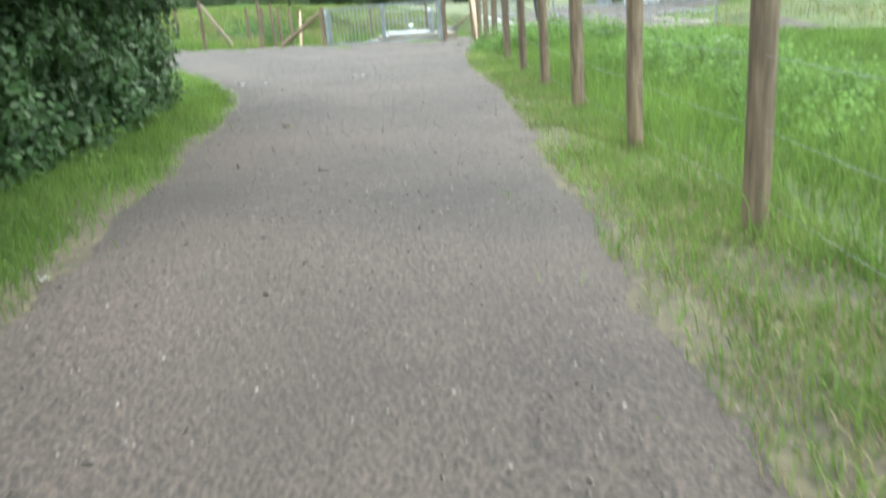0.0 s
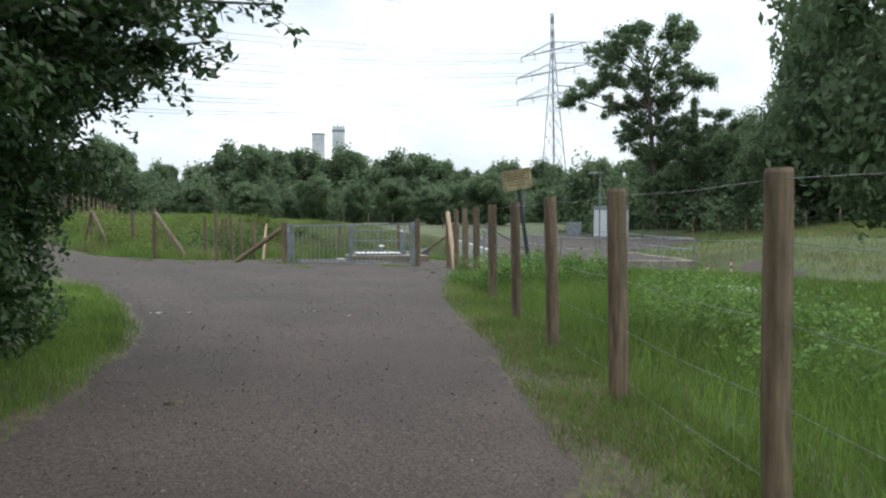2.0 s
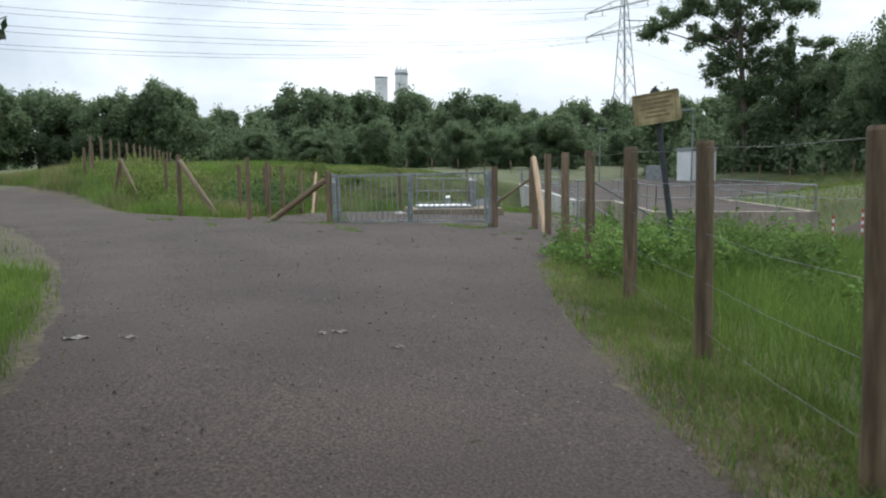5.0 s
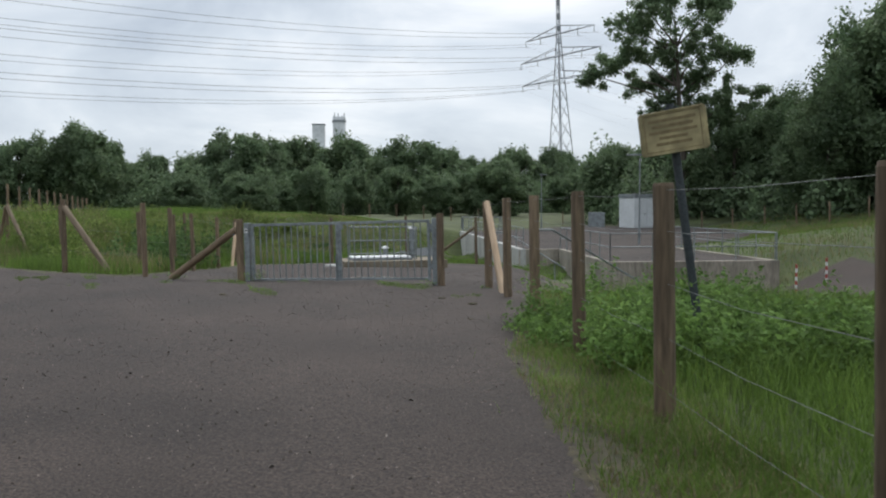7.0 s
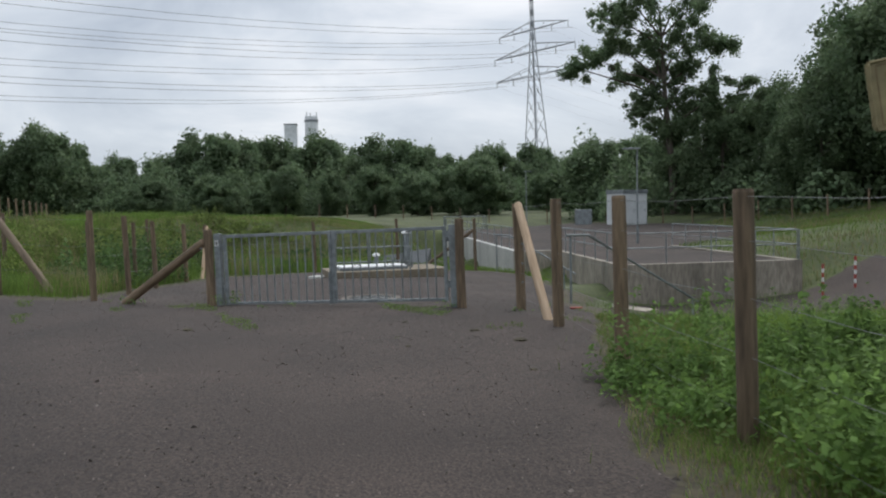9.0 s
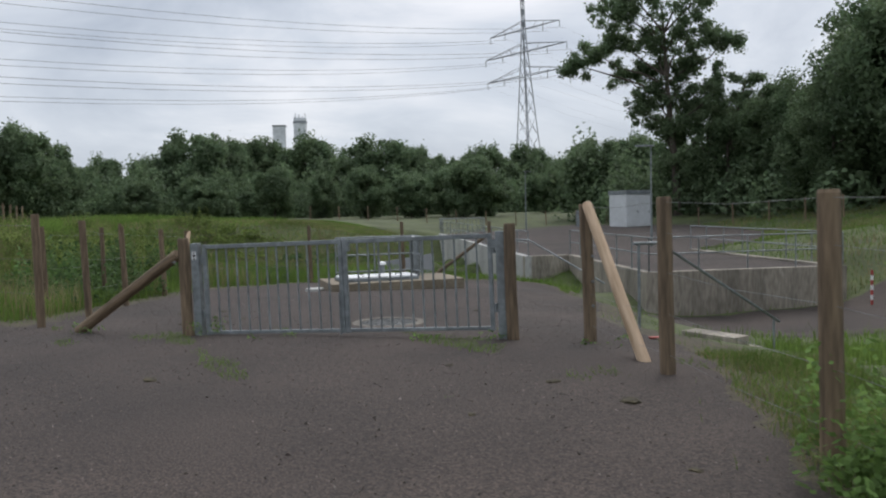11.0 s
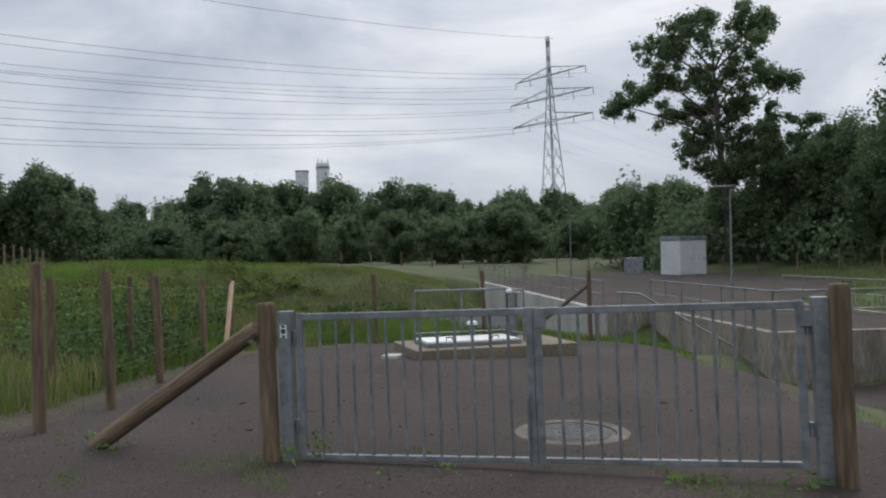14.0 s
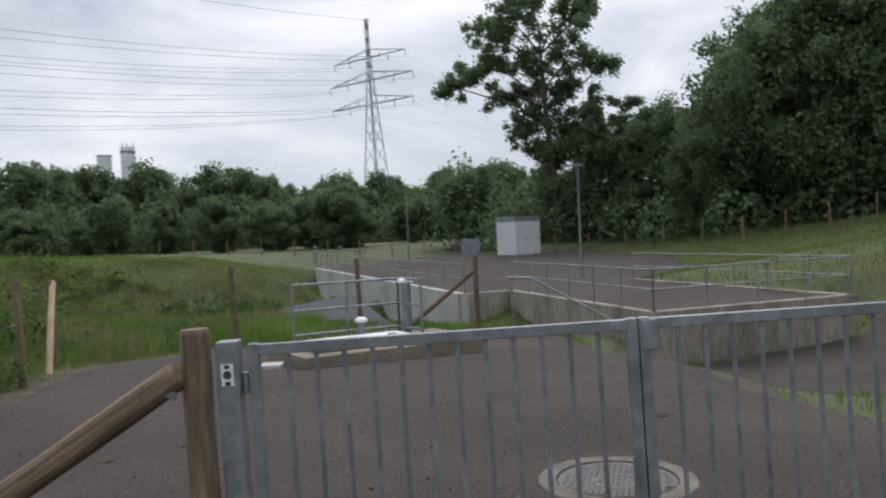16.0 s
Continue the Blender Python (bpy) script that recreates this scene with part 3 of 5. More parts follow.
def power_lines():
    side = Vector((LINE.y, -LINE.x, 0)).normalized()
    k = 0
    for z, L in ARMS:
        for s in (1, -1):
            for f in (0.55, 1.0):
                for way in (1, -1):
                    bm = bmesh.new()
                    a = PY + side * s * L * f + Vector((0, 0, z - 2))
                    pts = [a + LINE * way * 380 * i / 18 + Vector((0, 0, -16 * 4 * (i / 18) * (1 - i / 18))) for i in range(19)]
                    line_bm(bm, pts, 0.038 if way > 0 else 0.011)
                    ob = part("power_cable", bm, "ink")
                    tagged(ob, "thin dark overhead power cable slung from the pylon", "cable", "overhead power cables")
    bm = bmesh.new()
    a = PY + Vector((0, 0, 69))
    pts = [a + LINE * 380 * i / 18 + Vector((0, 0, -13 * 4 * (i / 18) * (1 - i / 18))) for i in range(19)]
    line_bm(bm, pts, 0.045)
    tagged(part("power_cable", bm, "ink"), "thin dark overhead earth cable slung from the pylon's tip", "cable", "overhead power cables")


power_lines()


# ---- retaining walls, upper yard ----
U, V = Vector((-0.287, 0.958, 0)), Vector((0.958, 0.287, 0))


def wall(name, label, a, b, top, bottom, thick, material, cap=0.0):
    a, b = Vector((*a, 0)), Vector((*b, 0))
    d = (b - a).normalized()
    nrm = Vector((-d.y, d.x, 0)) * thick
    bm = bmesh.new()
    lower = [a, b, b + nrm, a + nrm]
    vs = [bm.verts.new((p.x, p.y, z)) for z in (bottom, top) for p in lower]
    for f in ((0, 1, 5, 4), (1, 2, 6, 5), (2, 3, 7, 6), (3, 0, 4, 7), (4, 5, 6, 7), (3, 2, 1, 0)):
        bm.faces.new([vs[i] for i in f])
    bmesh.ops.recalc_face_normals(bm, faces=bm.faces)
    bmesh.ops.bevel(bm, geom=list(bm.edges), offset=0.015, segments=1, affect="EDGES")
    return tagged(part(name, bm, material), label, "wall", kind="structure")


wall("wall_1", "stained grey concrete retaining wall below a railing", BC, BR, PT, -2.4, 0.25, "concrete")
wall("wall_2", "grey concrete retaining wall running back from the corner", W2, BC, PT, -2.4, 0.25, "concrete")
wall("wall_3", "short grey concrete wall return", W1, W2, PT, -2.4, 0.25, "concrete")
wall("wall_4", "long pale concrete channel wall with a railing", WT, W1, PT, -3.8, 0.3, "plaster")
wall("wall_5", "low concrete kerb wall along the basin", BR, BK, PT, -1.6, 0.25, "concrete")
qx, qy = np.arange(-12, 22, 0.25), np.arange(15, 70, 0.25)
QX, QY = np.meshgrid(qx, qy)
qin = inside(QX, QY, PLAZA_IN)
plaza = grid_mesh("pavement", qx, qy, plaza_z(QX, QY), qin[:-1, :-1] & qin[1:, :-1] & qin[:-1, 1:] & qin[1:, 1:], "gravel")
tagged(plaza, "flat brownish gravel yard above the retaining wall", "yard", kind="structure")


def railing(label, pts, z, h=1.05, step=1.5, r=0.022, bars=(1.0, 0.52), foot=None):
    """A steel pipe railing along pts at base height z (a number or one for each point)."""
    zs = z if isinstance(z, (list, tuple)) else [z] * len(pts)
    P = [Vector((*p, q)) for p, q in zip(pts, zs)]
    f = empty("railing", P[0])
    tagged(f, label, "railing", "galvanised pipe railings")
    o = P[0]
    for k in bars:
        part("rail", tube_bm(bmesh.new(), [p - o + Vector((0, 0, h * k)) for p in P], r), "zinc", f)
    for a, b in zip(P, P[1:]):
        n = max(1, round((b - a).length / step))
        for i in range(n + 1):
            p = a.lerp(b, i / n) - o
            part("post", rod_bm(bmesh.new(), p - Vector((0, 0, foot or 0.02)), p + Vector((0, 0, h)), r, seg=8), "zinc", f)
    return f


off = V * 0.12 + U * 0.12
railing("galvanised pipe railing on the retaining wall's edge", [(BR[0] - 0.1, BR[1] + 0.1), (BC[0] + off.x, BC[1] + off.y), (W2[0] + off.x, W2[1] - 0.1)], PT)
railing("galvanised pipe railing along the pale channel wall", [(W1[0] + 0.15, W1[1] + 0.1), (WT[0] + 0.15, WT[1])], PT, step=2.2)
railing("galvanised pipe railing beside the low kerb wall", [(BR[0] - 0.12, BR[1] + 0.3), (BK[0] - 0.12, BK[1])], PT, bars=(1.0, 0.5))
e1, e2 = (WT[0] + 0.2, WT[1] + 0.6), (WT[0] + 3.6, WT[1] + 2.0)
railing("tall galvanised railing round the channel's far end", [e1, e2, (e2[0] - 0.9, e2[1] + 3.2), (e1[0] - 0.9, e1[1] + 3.2), e1], PT, h=1.2, step=0.8, bars=(1.0, 0.1))


def stairs(label, top, way, n, z0, width=1.0, run=0.29, rise=0.18):
    s = empty("stairs", (*top, z0), math.degrees(math.atan2(way[1], way[0])))
    tagged(s, label, "stairs")
    for i in range(n):
        part("step", box((i * run, -width / 2, -rise * i - 0.42), (i * run + run + 0.03, width / 2, -rise * i), 0.008), "concrete", s)
    return s


def stair_rail(label, pts, feet):
    o = Vector(pts[0])
    f = empty("stair_railing", o)
    tagged(f, label, "handrail", "stair handrails")
    part("handrail", tube_bm(bmesh.new(), [Vector(p) - o for p in pts], 0.022), "zinc", f)
    for p, zb in feet:
        part("post", rod_bm(bmesh.new(), Vector(p) - o, Vector((p[0], p[1], zb)) - o, 0.02, seg=8), "zinc", f)
    return f


stairs("concrete steps going down the grassy bank", (6.35, 2.35), (0.70, 0.71), 7, -0.32, 0.85)
stair_rail("bent galvanised handrail beside the concrete steps", [(5.38, 1.95, 0.94), (5.73, 2.28, 0.93), (7.2, 3.95, -0.10), (7.7, 4.5, -0.45)], [((5.45, 2.0, 0.94), hz(5.45, 2.0) - 0.1), ((7.6, 4.4, -0.38), -1.6)])
stair_rail("bent galvanised handrail above the retaining wall", [(2.4, 13.2, 0.56), (2.9, 13.25, 0.53), (4.6, 12.9, -0.45), (4.95, 12.85, -0.65)], [((2.5, 13.2, 0.56), hz(2.5, 13.2) - 0.1), ((4.6, 12.9, -0.45), hz(4.6, 12.9) - 0.1)])


# ---- forecourt things ----
def hatch():
    h = empty("access_hatch", (-1.0, 7.95, hz(0.2, 9.0)), 30)
    tagged(h, "tan concrete chamber top with pale metal hatch covers", "hatch")
    part("slab", box((0.0, 0.0, -0.3), (3.15, 1.75, 0.22), 0.02), "sand", h)
    part("frame", box((0.28, 0.30, 0.22), (2.12, 1.22, 0.29), 0.008), "zinc", h)
    for x0, x1 in ((0.31, 1.19), (1.21, 2.09)):
        lid = part("lid", box((x0, 0.33, 0.29), (x1, 1.19, 0.325), 0.006), "white", h, "pale sheet metal lid")
        c = (x0 + x1) / 2
        part("lid_handle", tube_bm(bmesh.new(), [(c - 0.06, 0.45, 0.325), (c - 0.06, 0.45, 0.38), (c + 0.06, 0.45, 0.38), (c + 0.06, 0.45, 0.325)], 0.01, 6), "iron", lid)
    return h


hatch()
sz = hz(0.2, 9.0) + 0.22
b = part("concrete_block", box((-1.75, 8.2, sz - 0.45), (-1.42, 8.55, sz - 0.12), 0.015), "plaster")
tagged(b, "small pale concrete block beside the chamber", "block")
railing("galvanised pipe railing round the chamber hatch", [(-1.46, 9.55), (0.25, 10.4), (0.68, 9.7)], sz, h=0.98, step=0.95, bars=(1.0, 0.56, 0.14))


def vent(x, y, z, h, r):
    v = empty("vent_pipe", (x, y, z))
    tagged(v, "grey ventilation pipe with a flat pale cap", "vent", "vent pipes")
    part("pipe", rod_bm(bmesh.new(), (0, 0, -0.1), (0, 0, h), r, seg=16), "zinc", v, smooth=False)
    bm = rod_bm(bmesh.new(), (0, 0, h - 0.01), (0, 0, h + 0.035), r * 1.75, seg=20)
    rod_bm(bm, (0, 0, h + 0.035), (0, 0, h + 0.07), r * 1.75, r * 0.8, seg=20)
    part("cap", bm, "white", v)
    return v


vent(0.40, 10.25, hz(0.4, 10.25), 1.2, 0.085)
vent(-0.35, 9.75, sz, 0.32, 0.06)


def culvert():
    z = hz(-1.2, 15)
    bm = bmesh.new()
    pts = [(-2.35, 12.6), (0.25, 12.9), (-2.2, 24.0), (-4.8, 23.7)]
    lo = [bm.verts.new((x, y, z - 0.9)) for x, y in pts]
    hi = [bm.verts.new((x, y, q)) for (x, y), q in zip(pts, (z - 0.35, z + 0.05, z + 0.15, z - 0.25))]
    for i in range(4):
        bm.faces.new((lo[i], lo[(i + 1) % 4], hi[(i + 1) % 4], hi[i]))
    bm.faces.new(hi); bm.faces.new(lo[::-1])
    bmesh.ops.bevel(bm, geom=list(bm.edges), offset=0.03, segments=1, affect="EDGES")
    tagged(part("channel_cover", bm, "dark"), "dark sloping metal channel cover beside the pale wall", "cover")


culvert()


def manhole(x, y, z):
    m = empty("manhole", (x, y, z), 12)
    tagged(m, "round cast iron manhole cover in a concrete ring", "manhole")
    bm = bmesh.new()
    n = 48
    rows = [[bm.verts.new((r * math.cos(2 * math.pi * i / n), r * math.sin(2 * math.pi * i / n), q)) for i in range(n)] for r, q in ((0.50, -0.1), (0.50, 0.022), (0.49, 0.03), (0.385, 0.03), (0.38, 0.0))]
    for a, c in zip(rows, rows[1:]):
        for i in range(n):
            bm.faces.new((a[i], a[(i + 1) % n], c[(i + 1) % n], c[i]))
    part("ring", bm, "ring", m, "worn concrete ring")
    cover = part("cover", rod_bm(bmesh.new(), (0, 0, -0.05), (0, 0, 0.02), 0.372, seg=48), "iron", m)
    bm = bmesh.new()
    for i in range(-9, 10):
        for j in range(-9, 10):
            px, py = i * 0.04 + (0.02 if j % 2 else 0), j * 0.038
            d = math.hypot(px, py)
            if d < 0.345 and not 0.12 < d < 0.15:
                box_bm(bm, (px - 0.013, py - 0.008, 0.018), (px + 0.013, py + 0.008, 0.027))
    tagged(part("studs", bm, "wire", cover), "worn bright raised studs", kind="stuff")
    return m


manhole(2.15, 1.42, hz(2.15, 1.42) + 0.004)
brace("strut", "thin weathered timber strut against a corner post", (0.05, 12.9, hz(0.05, 12.9) - 0.03), (1.72, 13.55, 0.72), 0.05, "post", 8)
brace("strut", "pale peeled timber strut at the fence corner", (-5.44, 9.3, hz(-5.44, 9.3) - 0.04), (-5.85, 10.4, 1.0), 0.055, "pale", 9)
brace("strut", "peeled timber strut leaning on a lane fence post", (-4.28, 1.72, -0.03), (-5.36, 1.62, 1.44), 0.068, "weathered_pale", 12)
brace("strut", "pale timber strut on the grassy mound", (-10.98, 6.65, hz(-10.98, 6.65) - 0.03), (-11.75, 6.75, 1.52), 0.06, "weathered_pale", 14)
brace("strut", "weathered timber strut on the grassy mound", (-12.3, 6.95, hz(-12.3, 6.95) - 0.03), (-11.82, 6.78, 1.48), 0.05, "post", 15)


def stake(x, y, h=1.05):
    s = empty("marker_stake", (x, y, hz(x, y)))
    tagged(s, "red and white banded marker stake in the low yard", "stake", "marker stakes")
    n = 7
    for i in range(n):
        part("band", rod_bm(bmesh.new(), (0, 0, h * i / n - (0.1 if i == 0 else 0)), (0, 0, h * (i + 1) / n), 0.04, seg=12), "red" if i % 2 == 0 else "white", s)


stake(12.9, 17.3)
stake(13.95, 17.5)


def lamp(x, y, z, h, way, arm=True):
    o = empty("street_lamp", (x, y, z), way)
    tagged(o, "slim galvanised lamp post with a flat head", "street lamp", "yard lamp posts")
    part("pole", rod_bm(bmesh.new(), (0, 0, -0.2), (0, 0, h), 0.055, 0.035, seg=12), "zinc", o)
    part("base_collar", rod_bm(bmesh.new(), (0, 0, -0.1), (0, 0, 0.9), 0.07, seg=12), "zinc", o)
    part("head", box((-0.15, -0.12, h - 0.02), (0.75 if arm else 0.3, 0.12, h + 0.07), 0.02), "zinc", o)


lamp(7.2, 32.0, plaza_z(7.2, 32.0), 5.0, 190)
lamp(-1.8, 59.2, plaza_z(-1.8, 59.2), 5.0, 60)


def hut(x, y, z):
    o = empty("switch_house", (x, y, z), 36)
    tagged(o, "pale grey prefabricated switch house with a metal roof", "utility hut")
    part("body", box((-1.25, -1.15, -0.2), (1.25, 1.15, 2.62), 0.02), "box", o)
    part("roof", box((-1.3, -1.2, 2.62), (1.3, 1.2, 2.95), 0.02), "zinc", o)
    for x0 in (-1.1, 0.05):
        d = part("door", box((x0, -1.18, 0.1), (x0 + 1.05, -1.152, 2.4), 0.006), "box", o)
        part("door_handle", box((x0 + 0.92, -1.22, 1.1), (x0 + 0.96, -1.18, 1.3), 0.004), "iron", d)


hut(6.9, 58.6, plaza_z(6.9, 58.6))
o = part("control_cabinet", box((2.4, 60.0, plaza_z(2.6, 60) - 0.05), (3.9, 60.6, plaza_z(2.6, 60) + 1.35), 0.03), "zinc")
tagged(o, "grey steel control cabinet at the yard's far side", "cabinet")


def rounded_plate(w, h, t, r, y0=0.0):
    """A plate with rounded corners, w by h, its front at y0 - t."""
    bm = bmesh.new()
    pts = []
    for cx, cz, a0 in ((w - r, h - r, 0), (r - w, h - r, 90), (r - w, r - h, 180), (w - r, r - h, 270)):
        pts += [(cx + r * math.cos(radians(a0 + a)), cz + r * math.sin(radians(a0 + a))) for a in (0, 30, 60, 90)]
    back, front = [[bm.verts.new((x, y, z)) for x, z in pts] for y in (y0, y0 - t)]
    bm.faces.new(front); bm.faces.new(back[::-1])
    for i in range(len(pts)):
        k = (i + 1) % len(pts)
        bm.faces.new((front[i], back[i], back[k], front[k]))
    bmesh.ops.recalc_face_normals(bm, faces=bm.faces)
    return bm


SIGN_FOOT, SIGN_MID = (8.07, -6.6, 0.0), (7.79, -6.75, 2.01)


def sign():
    """A notice board on a leaning pole; the board stands square to the pole."""
    foot, mid = Vector(SIGN_FOOT), Vector(SIGN_MID)
    s = empty("sign", foot)
    tagged(s, "faded mustard yellow notice board on a leaning pole in weeds", "sign")
    way = (mid - foot).normalized()
    part("pole", rod_bm(bmesh.new(), -way * 0.1, mid - foot + way * 0.24 + Vector((0, 0.03, 0)), 0.036, seg=12), "dark", s)
    bd = part("board", rounded_plate(0.285, 0.185, 0.012, 0.03), "yellow", s)
    bd.matrix_basis = Matrix.Translation(mid - foot - Vector((0, 0.03, 0))) @ pose(0, 0, 0, 0, 0, -14) @ pose(0, 0, 0, 0, -7.5, 0)
    for x, z, w, h in ((0, 0.178, 0.262, 0.007), (0, -0.178, 0.262, 0.007), (-0.265, 0, 0.007, 0.17), (0.265, 0, 0.007, 0.17)):
        part("rim", box((x - w, -0.022, z - h), (x + w, -0.0122, z + h), 0.003), "yellow", bd)
    for x, z, w, h in ((0, 0.155, 0.235, 0.003), (0, -0.155, 0.235, 0.003), (-0.235, 0, 0.003, 0.15), (0.235, 0, 0.003, 0.15)):
        part("border", box((x - w, -0.0155, z - h), (x + w, -0.0122, z + h)), "faint", bd)
    for w, z in ((0.20, 0.105), (0.17, 0.055), (0.20, 0.005), (0.12, -0.045), (0.15, -0.095)):
        part("text_line", box((-w, -0.015, z - 0.012), (w, -0.0122, z + 0.012)), "faint", bd)
    for x in (-0.04, 0.04):
        part("clamp", box((x - 0.015, -0.01, 0.17), (x + 0.015, 0.03, 0.21), 0.004), "dark", bd)


sign()
st = part("sticker", box((-0.028, -0.003, -0.05), (0.028, 0.0, 0.05)), "white")
st.matrix_world = pose(2, 0, 0, 0, LEAN) @ pose(-2 + 0.135, -0.001, 1.0)
tagged(st, "weathered white sticker with dark print on the gate post", "sticker")
for zz in (-0.042, 0.034):
    part("print_bar", box((-0.012, -0.005, zz - 0.006), (0.012, -0.0032, zz + 0.012)), "ink", st)
part("print_ring", rod_bm(bmesh.new(), (0, -0.0045, 0), (0, -0.0032, 0), 0.02, seg=12), "ink", st)
lid = part("concrete_cover", box((-0.8, -0.55, -0.15), (0.8, 0.55, 0.1), 0.03), "plaster")
lid.matrix_world = pose(11.2, -6.2, hz(11.2, -6.2), 0, 0, 15)
tagged(lid, "pale concrete cover lying in the grass behind the fence", "cover")


def silos():
    s = empty("silo", (-189.4, 478.4, 0))
    tagged(s, "tall grey concrete silo with a railed top, far off", "silo")
    part("shaft", rod_bm(bmesh.new(), (0, 0, 0), (0, 0, 62), 4.2, seg=28), "silo", s)
    part("crown_ring", rod_bm(bmesh.new(), (0, 0, 58.5), (0, 0, 60), 4.5, seg=28), "steel", s)
    for i in range(9):
        a = i * 0.698
        part("top_post", rod_bm(bmesh.new(), (3.6 * math.cos(a), 3.6 * math.sin(a), 61.9), (3.6 * math.cos(a), 3.6 * math.sin(a), 65 - (i % 3)), 0.35, seg=6), "silo", s)
    h = empty("tower_building", (-201.7, 473.3, 0), 20)
    tagged(h, "pale square industrial tower beside the silo, far off", "building")
    part("wall", box((-4.0, -4, 0), (4.0, 4, 56.5), 0.2), "silo", h)
    part("roof", box((-4.3, -4.3, 56.5), (4.3, 4.3, 57.3), 0.1), "steel", h)


silos()


# ---- more fences ----
fence("short timber posts with wire on the grassy mound", [(-17 - 1.325 * i, 11 + 2.12 * i, 1.5) for i in range(14)], 0.055, (0.3, 0.6, 0.9))
fence("timber posts with wire along the far wood", [(10, 60, 1.5), (12.2, 57.3, 1.5), (14.4, 54.6, 1.5), (16.5, 52, 1.5), (18.3, 49.2, 1.5), (20, 46.5, 1.5), (22.2, 45.3, 1.5), (24.4, 44.2, 1.5), (26.6, 43, 1.5), (29, 42, 1.5), (31.4, 41, 1.5), (34, 40, 1.5), (36.5, 38.8, 1.5)], 0.06, (0.3, 0.6, 0.95))
fence("distant timber posts with wire across the field", [(-24 + 2.9 * i, 66 + 0.35 * i, 1.4) for i in range(11)], 0.06, (0.3, 0.6, 0.9))


# ---- woods ----
def place(src, first, items, group):
    for i, (x, y, h, w) in enumerate(items):
        m = pose(x, y, hz(x, y) - 0.2, 0, 0, (i * 77) % 360) @ Matrix.Diagonal((h / 10 * w, h / 10 * w, h / 10, 1))
        ob = copy_thing(src[i % len(src)], m)
        ob.matrix_basis = m
        tagged(ob, group=group)


rm = random.Random(12)
MIDDLE = [(-60 + 4.6 * i + rm.uniform(-2, 2), 86 + rm.uniform(-4, 12), rm.uniform(5.0, 8.2), rm.uniform(0.9, 1.4)) for i in range(14)]
place(bases, 0, MIDDLE, "trees of the far wood")
near = [tree("tall dark broadleaf tree on the hillside", 31 + i, 10.0, 4.2, 0.105, 46000, 170, -0.02, r=0.16) for i in range(3)]
SLOPE = [(21.5, 54, 10.2, 1.1), (26, 51, 18.1, 1.0), (31, 47, 19.2, 1.0), (37, 43, 19.2, 1.0), (43, 37, 19.2, 1.1), (49, 31, 18.1, 1.1), (28, 59, 18.1, 1.1), (35, 53, 20.3, 1.1), (14, 68, 11, 1.2), (20, 64, 12, 1.1), (23, 63, 10.7, 1.2), (44, 49, 21.5, 1.1), (4, 76, 9, 1.2), (27, 62, 14, 1.2), (54, 21, 18.1, 1.1)]
for i, (x, y, h, w) in enumerate(SLOPE[:3]):
    near[i].matrix_basis = pose(x, y, hz(x, y) - 0.2, 0, 0, i * 50) @ Matrix.Diagonal((h / 10 * w, h / 10 * w, h / 10, 1))
    tagged(near[i], group="trees on the hillside")
place(near, 0, SLOPE[3:], "trees on the hillside")
nt = copy_thing(near[1], pose(0, 0, 0))
nt.matrix_basis = pose(18.6, 5.5, hz(18.6, 5.5) - 0.2, 0, 0, 33) @ Matrix.Diagonal((1.45, 1.45, 1.75, 1))
tagged(nt, "large dark dense tree beyond the fenced grass")


